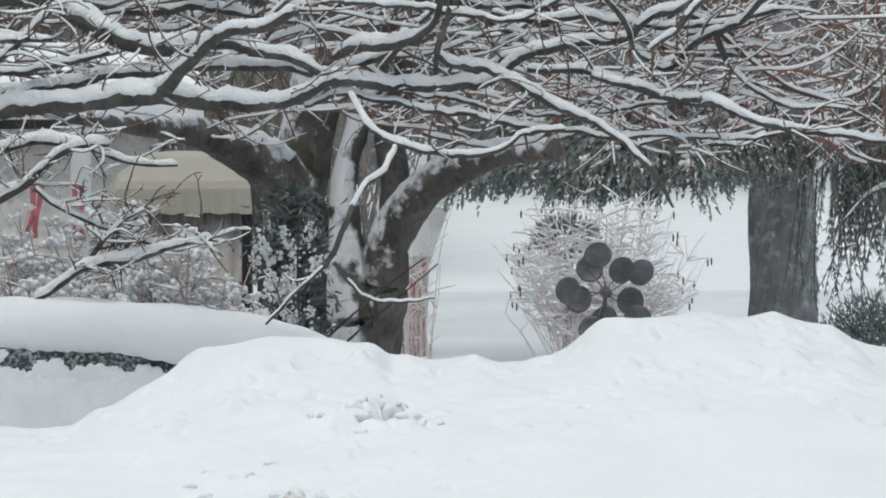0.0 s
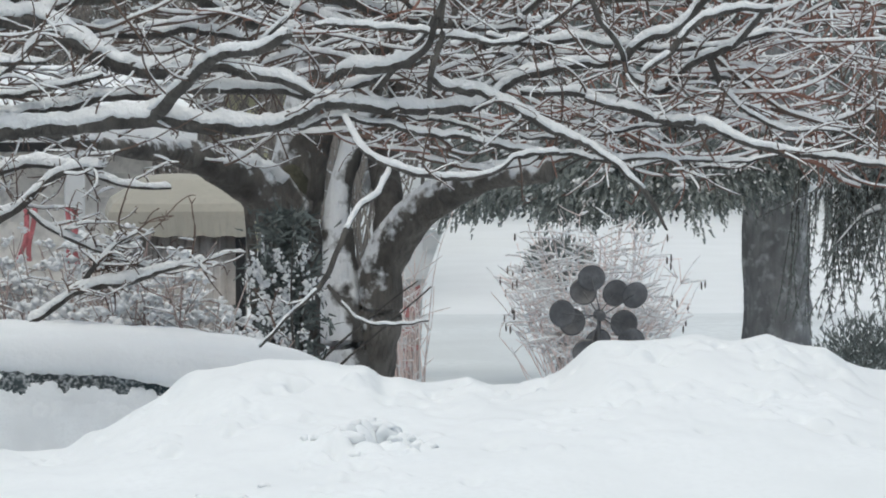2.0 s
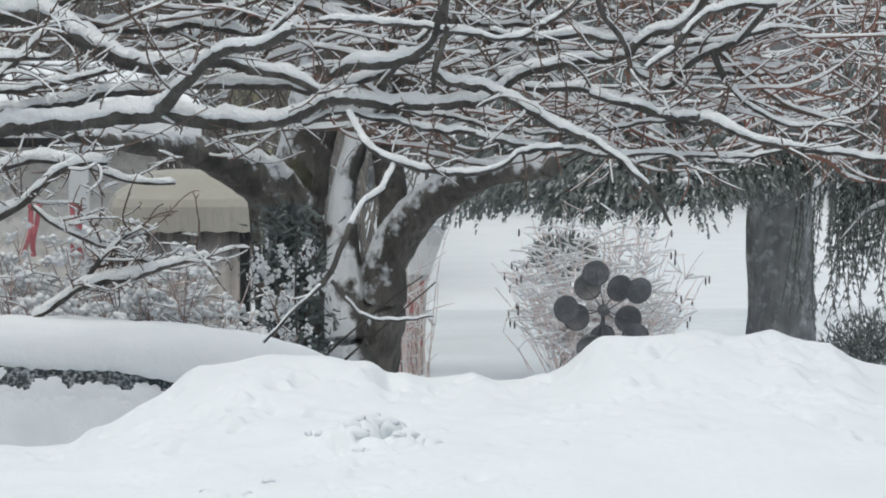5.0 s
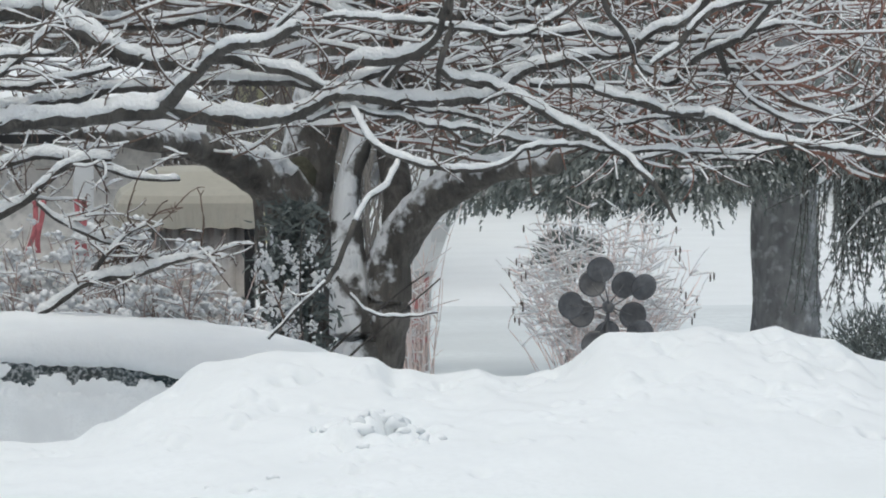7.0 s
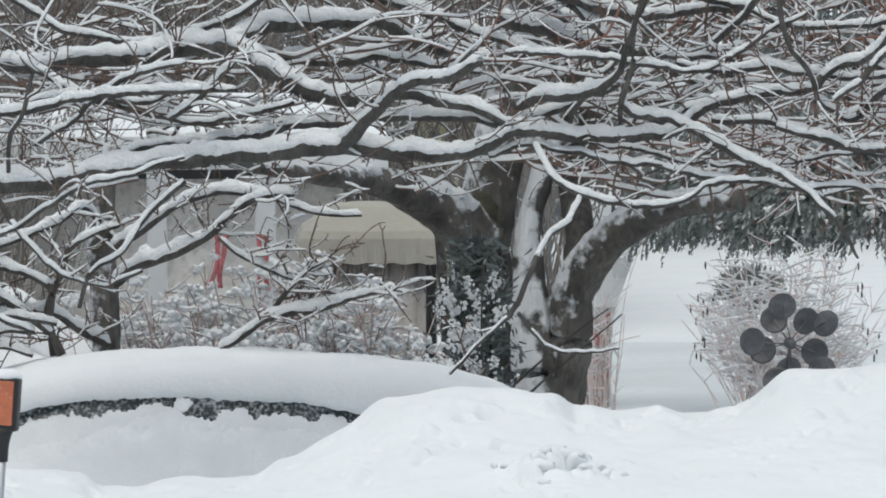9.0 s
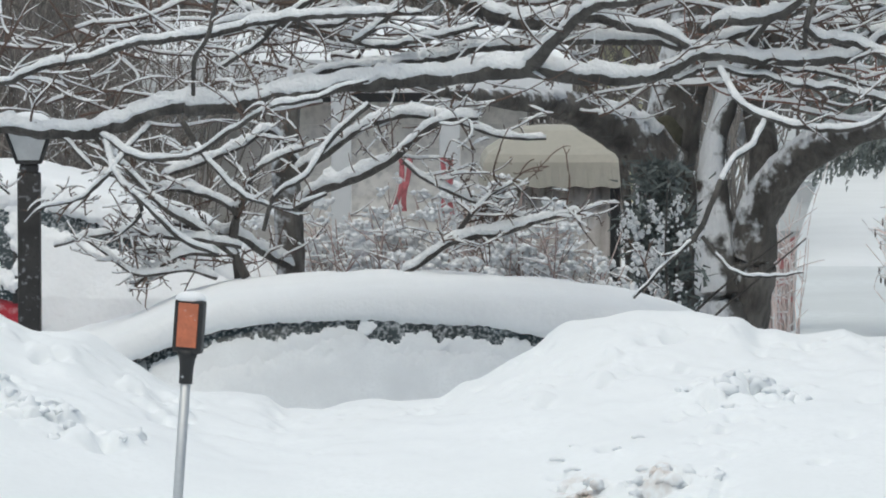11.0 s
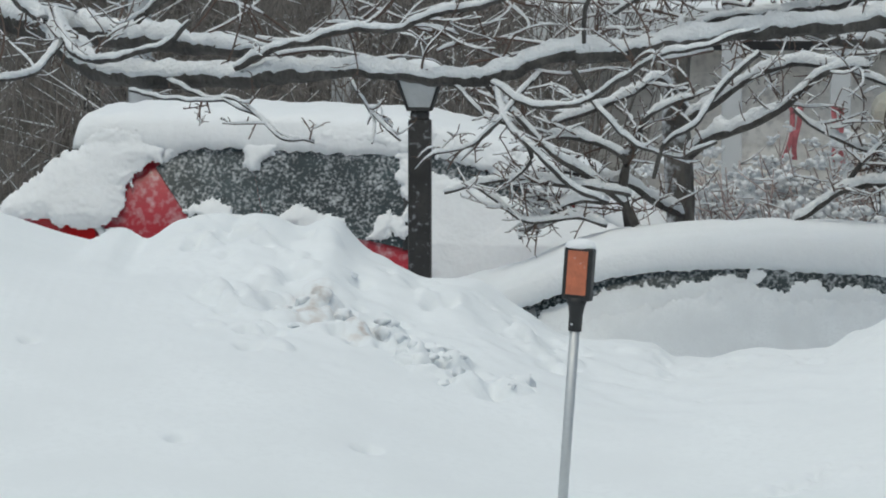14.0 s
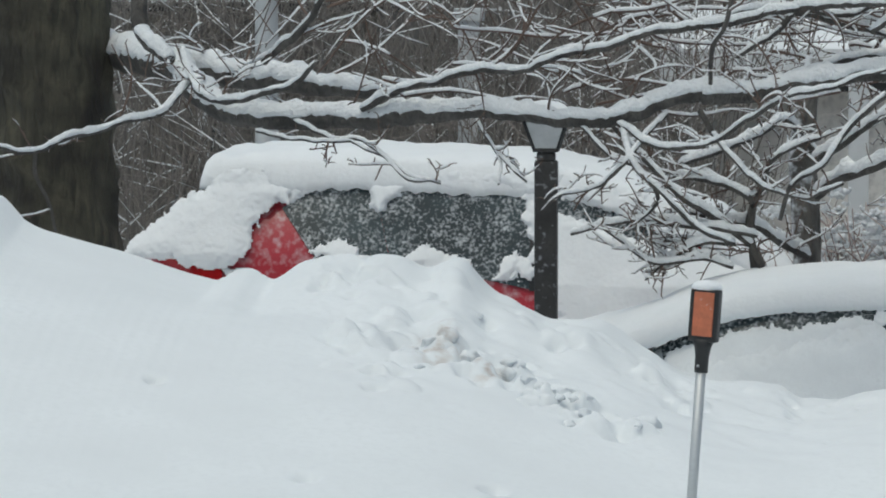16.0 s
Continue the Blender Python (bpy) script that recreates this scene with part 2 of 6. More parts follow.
def limb_snow(geo, path, amount=1.0, cap=0.05, sides=7, gaps=0.0):
    """A ridge of snow lying along the upper side of a limb."""
    tang, up, side = axes(path)
    run = []
    for i, q in enumerate(path):
        r = q[3]
        flat = max(0.0, 1 - tang[i][2] ** 2 * 1.3)
        k = 0.78 + 0.6 * noise.noise(Vector((q[0] * 5, q[1] * 5, q[2] * 5 + 3))) + 0.5 * noise.noise(Vector((q[0] * 17, q[1] * 9, q[2] * 17)))
        h = min(cap, 0.004 + 1.1 * r) * amount * flat * max(0.0, k)
        if flat < 0.2 or (gaps and noise.noise(Vector((q[0] * 4 + 9, q[1] * 4, q[2] * 4))) < gaps - 0.6):
            if len(run) > 2:
                geo.loft(run)
            run = []
            continue
        if i in (0, len(path) - 1):
            h *= 0.3
        w = r * 1.02 + 0.2 * h
        low = 0.38 * r + 0.4 * r * noise.noise(Vector((q[0] * 14, q[1] * 14, q[2] * 9))) + 0.35 * r * noise.noise(Vector((q[0] * 45, q[1] * 20, q[2] * 20)))
        ring = [q[:3] + side[i] * w * 0.8 + up[i] * (low - 0.25 * r)]
        for j in range(sides - 1):
            a = math.pi * j / (sides - 2)
            g = 1 + 0.26 * noise.noise(Vector((q[0] * 24 + j, q[1] * 24, q[2] * 24))) + 0.34 * noise.noise(Vector((q[0] * 70 + j * 3, q[1] * 70, q[2] * 70)))
            ring.append(q[:3] + side[i] * math.cos(a) * w * g + up[i] * (low + math.sin(a) * (r - low + h * g)))
        ring.append(q[:3] - side[i] * w * 0.8 + up[i] * (low - 0.25 * r))
        run.append(ring)
    if len(run) > 2:
        geo.loft(run)


def wander(start, way, length, r0, r1, bend=0.25, lift=0.0, step=0.06, rng=RNG):
    """A crooked, tapering path."""
    d = Vector(way).normalized()
    p = Vector(start)
    n = max(4, int(length / step))
    turn = Vector((rng.gauss(0, 1), rng.gauss(0, 1), rng.gauss(0, 1))) * bend * 0.3
    out = [(*p, r0)]
    for i in range(n):
        kick = bend * (1.6 if rng.random() < 0.10 else 0.42)
        turn = turn * 0.78 + Vector((rng.gauss(0, kick), rng.gauss(0, kick), rng.gauss(0, kick))) * 0.55
        d = (d + turn * 0.6 + Vector((0, 0, lift))).normalized()
        p = p + d * (length / n)
        out.append((*p, r0 + (r1 - r0) * (i + 1) / n))
    return np.array(out)


def spurs(path, geo, chance, rng=RNG):
    """Short buds and spurs along a twig."""
    for q in path[1:]:
        if rng.random() < chance:
            d = Vector((rng.gauss(0, 1), rng.gauss(0, 0.6), rng.gauss(0.2, 0.8))).normalized() * rng.uniform(0.012, 0.045)
            e = Vector(q[:3]) + d
            r = min(q[3], 0.0045)
            tube(geo, np.array([(*q[:3], r), (*(Vector(q[:3]) + d * 0.6 + Vector((0, 0, 0.003))), r * 0.8), (*e, r * 0.55)]), 3)


def twigs_from(path, count, size, bark, snow, way=(0, 0, 0.1), spread=0.9, r=0.007, depth=1, amount=1.0, rng=RNG, floor=-9.0):
    """Side twigs along a limb, themselves forked."""
    for _ in range(count):
        i = rng.randrange(len(path) // 8, len(path))
        q = path[i]
        t = path[min(i + 1, len(path) - 1)][:3] - path[max(i - 1, 0)][:3]
        t = Vector(t).normalized()
        d = t * rng.uniform(0.2, 1.0) + Vector((rng.gauss(0, spread), rng.gauss(0, spread), rng.gauss(0, spread * 0.75))) + Vector(way)
        w = wander(q[:3], d, size * rng.uniform(0.45, 1.3), min(r, q[3] * 0.75), 0.0028, 0.44, 0.02, 0.035, rng)
        if w[:, 2].min() < min(floor, q[2] - 0.12):
            continue
        tube(bark, w, 5)
        spurs(w, bark, 0.6, rng)
        limb_snow(snow, w, amount * rng.uniform(0.7, 1.3), 0.03, 6, 0.2)
        if depth:
            twigs_from(w, rng.randint(1, 4), size * 0.5, bark, snow, way, spread * 0.9, r * 0.65, depth - 1, amount, rng, floor)


# ---- ground: deep snow, ploughed bank, field to the horizon ----
CREST = [(-40, 1.7), (-8, 2.2), (-5, 2.15), (-4.0, 2.12), (-3.80, 2.09), (-3.77, 2.01), (-3.665, 1.95), (-3.32, 1.86), (-3.02, 1.765), (-2.86, 1.725), (-2.84, 1.775), (-2.715, 1.785), (-2.67, 1.72), (-2.60, 1.755), (-2.53, 1.815),
         (-2.32, 1.845), (-2.27, 1.815), (-2.20, 1.855), (-2.09, 1.855), (-1.965, 1.797), (-1.83, 1.835), (-1.77, 1.775), (-1.70, 1.69), (-1.57, 1.64), (-1.45, 1.59), (-1.23, 1.575), (-1.08, 1.47), (-0.96, 1.42),
         (-0.87, 1.345), (-0.75, 1.32), (-0.43, 1.285), (-0.38, 1.235), (-0.235, 1.23), (-0.04, 1.27), (0.33, 1.285), (0.42, 1.36), (0.55, 1.42), (0.72, 1.51), (0.84, 1.59), (0.98, 1.64), (1.13, 1.665), (1.28, 1.665),
         (1.45, 1.632), (1.61, 1.625), (1.68, 1.555), (1.73, 1.575), (1.84, 1.55), (1.94, 1.555), (2.01, 1.59), (2.08, 1.59), (2.13, 1.556), (2.33, 1.573), (2.43, 1.608), (2.50, 1.66), (2.575, 1.725), (2.75, 1.713),
         (3.04, 1.75), (3.17, 1.728), (3.32, 1.746), (3.38, 1.755), (3.415, 1.715), (3.64, 1.687), (3.67, 1.633), (3.83, 1.587), (6, 1.53), (40, 1.5)]


def crest_at(x, offsets):
    cx, cz = np.array(CREST).T
    return sum(np.interp(x + d, cx, cz) for d in offsets) / len(offsets)


def ground_height(x, y):
    """Level field with the long ploughed bank; the clods are laid on it afterwards."""
    wide = crest_at(x, np.linspace(-0.9, 0.9, 31))
    top_part = np.clip((y - 22.9) / 1.2, 0, 1)
    top_part = top_part * top_part * (3 - 2 * top_part)
    crest = wide + (crest_at(x, (-0.03, 0.0, 0.03)) - wide) * top_part
    foot, top, back = 16.5, 24.2, 25.5
    base = 0.42 + 0.10 * (soft_noise(x * 0.15, y * 0.15, 1) - 0.5) + np.clip(y - 60, 0, 1000) * 0.004
    rise = np.clip((y - foot) / (top - foot), 0, 1)
    rise = 0.8 * rise + 0.2 * np.sin(rise * math.pi / 2) ** 3
    fall = np.clip((back - y) / (back - top), 0, 1)
    shape = np.where(y <= top, rise, fall * fall * (3 - 2 * fall))
    near = np.clip((y - 17.5) / 2, 0, 1) * (fall > 0)
    z = base + (crest - base) * shape
    # soft swells, turned against each other so that no grid shows
    swell = soft_noise(0.8 * x + 0.5 * y, 0.8 * y - 0.5 * x, 2) - 0.5
    lump = soft_noise(2.4 * x - 1.1 * y, 2.1 * y + 1.3 * x, 3) - 0.5
    pucker = soft_noise(5.6 * x + 2.9 * y, 5.1 * y - 3.1 * x, 4) - 0.5
    grain = soft_noise(13.0 * x - 5.0 * y, 12.0 * y + 6.0 * x, 6) - 0.5
    low = np.clip((24.2 - y) / 0.9, 0, 1)
    upper = np.clip((y - 21.8) / 1.6, 0.12, 1) * np.clip((x + 3.0) / 0.9, 0.1, 1)
    return z + near * (0.08 * swell * low + upper * (0.065 * lump * (0.3 + 0.7 * low) + 0.034 * pucker + 0.012 * grain))


def clod_list():
    """Broken lumps (x, y, radius, height) and pits of the bank, in the drifts where the plough dropped them."""
    rng = random.Random(5)
    lumps, pits, chunks = [], [], []
    # zones: two ends of a line, spread across it, count, largest radius
    for zone, (x0, y0, x1, y1, spread, count, big) in enumerate((
        (-2.3, 23.1, -1.75, 23.0, 0.24, 46, 0.075), (-1.9, 23.2, -1.4, 22.95, 0.14, 40, 0.07), (-1.38, 22.85, -1.05, 22.5, 0.12, 44, 0.075),
        (1.3, 23.0, 1.75, 22.95, 0.15, 44, 0.07), (0.75, 21.75, 1.32, 21.65, 0.22, 60, 0.06), (0.1, 21.6, 0.75, 21.7, 0.10, 16, 0.04), (1.0, 21.0, 1.25, 21.4, 0.16, 16, 0.045),
        (1.2, 22.4, 1.6, 22.35, 0.2, 14, 0.04), (0.55, 23.5, 1.2, 23.7, 0.25, 26, 0.06), (2.1, 23.2, 3.7, 23.4, 0.35, 46, 0.06), (2.6, 23.9, 3.7, 24.0, 0.12, 26, 0.07),
        (1.3, 23.9, 2.4, 24.0, 0.10, 34, 0.05), (-2.5, 23.9, -1.8, 23.9, 0.12, 30, 0.07), (-1.5, 23.8, -0.7, 23.6, 0.18, 34, 0.06), (-0.6, 23.9, 0.5, 23.9, 0.12, 22, 0.04),
    )):
        for _ in range(count):
            t = rng.random()
            r = max(0.03, big * rng.uniform(0.3, 1.0) ** 1.3)
            lumps.append((x0 + (x1 - x0) * t + rng.gauss(0, 0.05), y0 + (y1 - y0) * t + rng.gauss(0, spread), r, r * rng.uniform(0.3, 0.6)))
            if zone in (0, 1, 2, 3, 4) and t > (0.45 if zone == 0 else 0.0) and rng.random() < 0.42:
                chunks.append(lumps[-1])
            if rng.random() < 0.4:
                lx, ly, lr, _ = lumps[-1]
                pits.append((lx + rng.gauss(0, 0.05), ly - lr * 1.6, rng.uniform(0.022, 0.05), rng.uniform(0.03, 0.08)))
    for px, py in ((-2.9, 22.2), (-2.2, 21.2), (-1.5, 21.4), (-2.5, 20.3), (-0.2, 22.9), (0.45, 23.3), (1.9, 22.2), (2.9, 22.8), (3.3, 22.9), (3.6, 22.6), (2.4, 22.9), (-1.3, 20.6), (1.75, 21.8), (0.6, 23.35), (2.05, 22.75)):
        pits.append((px, py, rng.uniform(0.025, 0.05), rng.uniform(0.04, 0.08)))
    return lumps, pits, chunks


def lay_clods(gx, gy, z):
    """Domes with ragged rims, and pits, added to the height field z[y, x]."""
    lumps, pits, _ = clod_list()
    for k, (cx, cy, r, h) in enumerate(lumps + pits):
        reach = r * 2.2
        i0, i1 = np.searchsorted(gx, (cx - reach, cx + reach))
        j0, j1 = np.searchsorted(gy, (cy - reach * 1.6, cy + reach * 1.6))
        if i1 <= i0 or j1 <= j0:
            continue
        x, y = np.meshgrid(gx[i0:i1], gy[j0:j1])
        wobble = 0.6 * (soft_noise(x / r * 0.8 + k, y / r * 0.6, k % 17) - 0.5)
        d = np.hypot((x - cx) / r, (y - cy) / (1.05 * r)) + wobble
        if k < len(lumps):
            z[j0:j1, i0:i1] += 0.85 * h * np.sqrt(np.clip(1 - d * d, 0, 1))
        else:
            z[j0:j1, i0:i1] -= h * np.exp(-1.5 * d * d)


def stretch(lo, hi, step, far):
    """Even steps between lo and hi, then growing ones out to far on both sides."""
    mid = list(np.arange(lo, hi, step))
    out, d, right, left = [], step, [], []
    p = hi
    while p < far:
        right.append(p)
        d *= 1.25
        p += d
    p, d = lo, step
    while p > -far:
        d *= 1.25
        p -= d
        left.append(p)
    return np.array(left[::-1] + mid + right + [far])


gx = stretch(-4.1, 4.2, 0.014, 1500)
gy = stretch(18.8, 24.7, 0.018, 1500)
mx, my = np.meshgrid(gx, gy)
mz = ground_height(mx, my)
lay_clods(gx, gy, mz)
verts = np.stack([mx, my, mz], -1).reshape(-1, 3)
nx, ny = len(gx), len(gy)
idx = np.arange(nx * ny).reshape(ny, nx)
faces = np.stack([idx[:-1, :-1], idx[:-1, 1:], idx[1:, 1:], idx[1:, :-1]], -1).reshape(-1, 4)
me = bpy.data.meshes.new("ground")
me.from_pydata(verts.tolist(), [], faces.tolist())
me.materials.append(SNOW_BANK)
me.polygons.foreach_set("use_smooth", [True] * len(me.polygons))
tagged(new("ground", me), "deep white snow with a lumpy ploughed bank", "snow", kind="structure")


def snow_clods():
    """Loose chunks of snow lying half sunk along the plough's track."""
    rng = random.Random(8)
    g = Geo()
    for x, y, r, h in clod_list()[2]:
        i, j = np.searchsorted(gx, x), np.searchsorted(gy, y)
        z = float(mz[j, i])
        for _ in range(rng.choice((1, 1, 2, 3))):
            k = r * rng.uniform(0.4, 0.8)
            cx, cy = x + rng.gauss(0, 0.6 * r), y + rng.gauss(0, 0.6 * r)
            o = len(g.v)
            g.ball((cx, cy, z - 0.55 * k), k * rng.uniform(0.9, 1.5), k, k * rng.uniform(0.7, 1.0), 8, 12)
            shift = Vector((rng.uniform(0, 50), rng.uniform(0, 50), 0))
            for n in range(o, len(g.v)):
                v = Vector(g.v[n]) - Vector((cx, cy, z))
                f = 1 + 0.7 * noise.noise(v / k * 1.2 + shift) + 0.35 * noise.noise(v / k * 2.8 + shift)
                g.v[n] = tuple(Vector((cx, cy, z)) + v * f)
    return tagged(g.obj("snow_clods", SNOW_BANK), "broken chunks of ploughed snow lying on the bank", "snow", kind="stuff")


snow_clods()


def level(x, y):
    return float(ground_height(np.array([float(x)]), np.array([float(y)]))[0])


def ploughed_road():
    g = Geo()
    xs = np.linspace(-14, 22, 120)
    rows = np.linspace(0, 1, 9)
    for k in rows:
        for x in xs:
            y = 37.6 + 6.2 * k + 0.12 * math.sin(x * 1.3 + 4 * k)
            rut = -0.02 * math.exp(-((k - 0.3) / 0.08) ** 2) - 0.02 * math.exp(-((k - 0.62) / 0.08) ** 2)
            g.v.append((x, y, level(x, y) + 0.03 * math.sin(k * math.pi) + 0.008 + rut))
    n = len(xs)
    g.f = [(i + j * n, i + 1 + j * n, i + 1 + (j + 1) * n, i + (j + 1) * n) for j in range(len(rows) - 1) for i in range(n - 1)]
    return tagged(g.obj("road", PACKED), "snow-packed lane crossing the field", "road", kind="structure")


ploughed_road()


# ---- cars ----
class CarShape:
    """stations: (x, z of the waist, z of the roof line, half width at the waist, half width at the roof)."""

    def __init__(self, stations, floor, y):
        self.s, self.floor, self.y = np.array(stations, float), floor, y

    def at(self, x):
        return [np.interp(x, self.s[:, 0], self.s[:, k]) for k in range(1, 5)]

    def side(self, x, z):
        """y of the near flank at the length x and the height z."""
        waist, roof, w, wr = self.at(x)
        if z <= waist or roof <= waist + 0.02:
            k = (z - self.floor) / (waist - self.floor)
            return self.y - w * (0.96 + 0.04 * math.sin(min(1, max(0, k)) * math.pi))
        k = min(1, (z - waist) / (roof - waist))
        return self.y - (w * 0.96 + (wr - w * 0.96) * k)

    def body(self):
        g = Geo()
        rings = []
        for x in np.linspace(self.s[0, 0], self.s[-1, 0], 60):
            waist, roof, w, wr = self.at(x)
            half = [(w * 0.9, self.floor), (w * 0.97, self.floor + 0.12), (w, (self.floor + waist) * 0.5), (w * 0.96, waist)]
            half += [(w * 0.96 + (wr - w * 0.96) * k, waist + (roof - waist) * k) for k in (0.5, 0.92)]
            half += [(wr * 0.88, roof), (wr * 0.4, roof + 0.015)]
            rings.append([(x, self.y - a, b) for a, b in half] + [(x, self.y + a, b) for a, b in reversed(half)])
        g.loft(rings)
        return g

    def patch(self, outline, out=0.004, thick=0.008, jag=0.0, dense=0.0):
        """A panel that lies on the near flank; jag: ragged edge, dense: cut into small steps."""
        rng = random.Random(len(outline) * 7 + int(outline[0][0] * 50))
        pts = []
        for i, (x, z) in enumerate(outline):
            x2, z2 = outline[(i + 1) % len(outline)]
            k = max(1, int(math.hypot(x2 - x, z2 - z) / dense)) if dense else 1
            for j in range(k):
                t = j / k
                pts.append((x + (x2 - x) * t + rng.gauss(0, jag), z + (z2 - z) * t + rng.gauss(0, jag)))
        bm = bmesh.new()
        face = bm.faces.new([bm.verts.new((x, 0, z)) for x, z in pts])
        face.normal_update()
        if face.normal.y > 0:
            face.normal_flip()
        bmesh.ops.triangulate(bm, faces=bm.faces[:])
        for _ in range(3):
            long = [e for e in bm.edges if e.calc_length() > 0.07]
            if long:
                bmesh.ops.subdivide_edges(bm, edges=long, cuts=1)
                bmesh.ops.triangulate(bm, faces=bm.faces[:])
        for v in bm.verts:
            v.co.y = self.side(v.co.x, v.co.z) - out
        rim = {v for e in bm.edges if e.is_boundary for v in e.verts}
        inner = [v.co.copy() for v in bm.verts if v not in rim]
        got = bmesh.ops.extrude_face_region(bm, geom=bm.faces[:])
        moved = [v for v in got["geom"] if isinstance(v, bmesh.types.BMVert)]
        for v in moved:
            v.co.y -= thick
            if jag and any(e.is_manifold and abs(e.verts[0].co.y - e.verts[1].co.y) > thick * 0.9 for e in v.link_edges):
                v.co.y += thick * 0.45
        bmesh.ops.recalc_face_normals(bm, faces=bm.faces)
        bmesh.ops.triangulate(bm, faces=bm.faces[:])
        return bm


def stuck_snow(name, outline, flank, depth, soft, car, label="snow stuck to the car's side", mat=None, grid=0.008):
    """Snow clinging to a flank: thick in the middle, thinning to a ragged edge. flank(x, z) gives the y behind it."""
    p = np.array(outline, float)
    lo, hi = p.min(0) - 0.03, p.max(0) + 0.03
    gx, gz = np.meshgrid(np.arange(lo[0], hi[0], grid), np.arange(lo[1], hi[1], grid))
    dist, inside = np.full(gx.shape, 9.0), np.zeros(gx.shape, bool)
    for (ax, az), (bx, bz) in zip(p, np.roll(p, -1, 0)):
        t = np.clip(((gx - ax) * (bx - ax) + (gz - az) * (bz - az)) / ((bx - ax) ** 2 + (bz - az) ** 2 + 1e-9), 0, 1)
        dist = np.minimum(dist, np.hypot(gx - ax - t * (bx - ax), gz - az - t * (bz - az)))
        cross = (az > gz) != (bz > gz)
        inside ^= cross & (gx < (bx - ax) * (gz - az) / (bz - az + 1e-12) + ax)
    d = np.where(inside, dist, -dist)
    d = d + 0.050 * (soft_noise(gx * 15, gz * 15, 3) - 0.5) + 0.024 * (soft_noise(gx * 45, gz * 45, 4) - 0.5) + 0.012 * (soft_noise(gx * 100, gz * 100, 7) - 0.5)
    thick = depth * np.sqrt(np.clip(d / soft, 0, 1)) * (0.85 + 0.3 * soft_noise(gx * 9, gz * 9, 5)) + 0.05 * depth * (soft_noise(gx * 45, gz * 45, 6) - 0.5) * np.clip(d / soft, 0, 1)
    index, g = {}, Geo()
    ny, nx = gx.shape

    def vert(i, j):
        if (i, j) not in index:
            index[i, j] = len(g.v)
            x, z = gx[i, j], gz[i, j]
            g.v.append((x, flank(x, z) - 0.006 - max(0.0, thick[i, j]), z))
        return index[i, j]
    for i in range(ny - 1):
        for j in range(nx - 1):
            if min(d[i, j], d[i + 1, j], d[i, j + 1], d[i + 1, j + 1]) > -0.004:
                g.f.append((vert(i, j), vert(i, j + 1), vert(i + 1, j + 1), vert(i + 1, j)))
    return g.obj(name, mat or SNOW, car, label)


def snow_cap(stations, y, ends=(0.3, 0.3), rough=0.02, near_drop=0.02):
    """A thick rounded blanket of snow. stations: (x, half width, z below, thickness)."""
    s = np.array(stations, float)
    g = Geo()
    rings = []
    xs = np.linspace(s[0, 0], s[-1, 0], int((s[-1, 0] - s[0, 0]) / 0.02))
    for i, x in enumerate(xs):
        w, b, t = [np.interp(x, s[:, 0], s[:, k]) for k in (1, 2, 3)]
        e0, e1 = (x - xs[0]) / ends[0], (xs[-1] - x) / ends[1]
        e = math.sqrt(max(0.0, 1 - (1 - min(1, e0)) ** 2)) * math.sqrt(max(0.0, 1 - (1 - min(1, e1)) ** 2))
        t = t * (0.12 + 0.88 * e)
        n1 = noise.noise(Vector((x * 3, y, 1)))
        n2 = noise.noise(Vector((x * 22, y, 5)))
        n3 = noise.noise(Vector((x * 60, y, 8)))
        low = b - near_drop - 0.5 * rough * n1 + rough * (0.45 * n2 + 0.35 * n3)
        half = [(w - 0.03, low), (w + 0.005, low + 0.004), (w + 0.012, low + 0.3 * t), (w - 0.015, b + 0.58 * t), (w * 0.93, b + 0.8 * t), (w * 0.82, b + 0.93 * t), (w * 0.62, b + 0.99 * t), (w * 0.3, b + t * 1.03)]
        half = [(a + (0.35 * rough * noise.noise(Vector((x * 7, k * 0.9, y))) + 0.25 * rough * noise.noise(Vector((x * 19, k * 1.7, y))) if k > 1 else 0), z + (0.5 * rough * noise.noise(Vector((x * 4, k * 0.7, y + 3))) + 0.2 * rough * noise.noise(Vector((x * 15, k, y + 6))) if k > 2 else 0)) for k, (a, z) in enumerate(half)]
        rings.append([(x, y - a, z) for a, z in half] + [(x, y + a, z) for a, z in reversed(half)])
    g.loft(rings)
    return g


def wheel(x, y, z, r, car, front):
    g = Geo()
    prof = [(0.0, r * 0.72), (0.0, r * 0.93), (0.03, r), (0.17, r), (0.2, r * 0.93), (0.2, r * 0.72)]
    g.loft([[(x + q * math.cos(a), y + d, z + q * math.sin(a)) for d, q in prof] for a in np.linspace(0, 2 * math.pi, 28)], True, False)
    w = g.obj("wheel", TYRE, car)
    h = Geo()
    h.loft([[(x + q * math.cos(a), y + d, z + q * math.sin(a)) for a in np.linspace(0, 2 * math.pi, 24, endpoint=False)] for d, q in ((0.15, r * 0.72), (0.04, r * 0.7), (0.02, r * 0.3), (0.0, r * 0.12))])
    h.obj("rim", RIM, w)


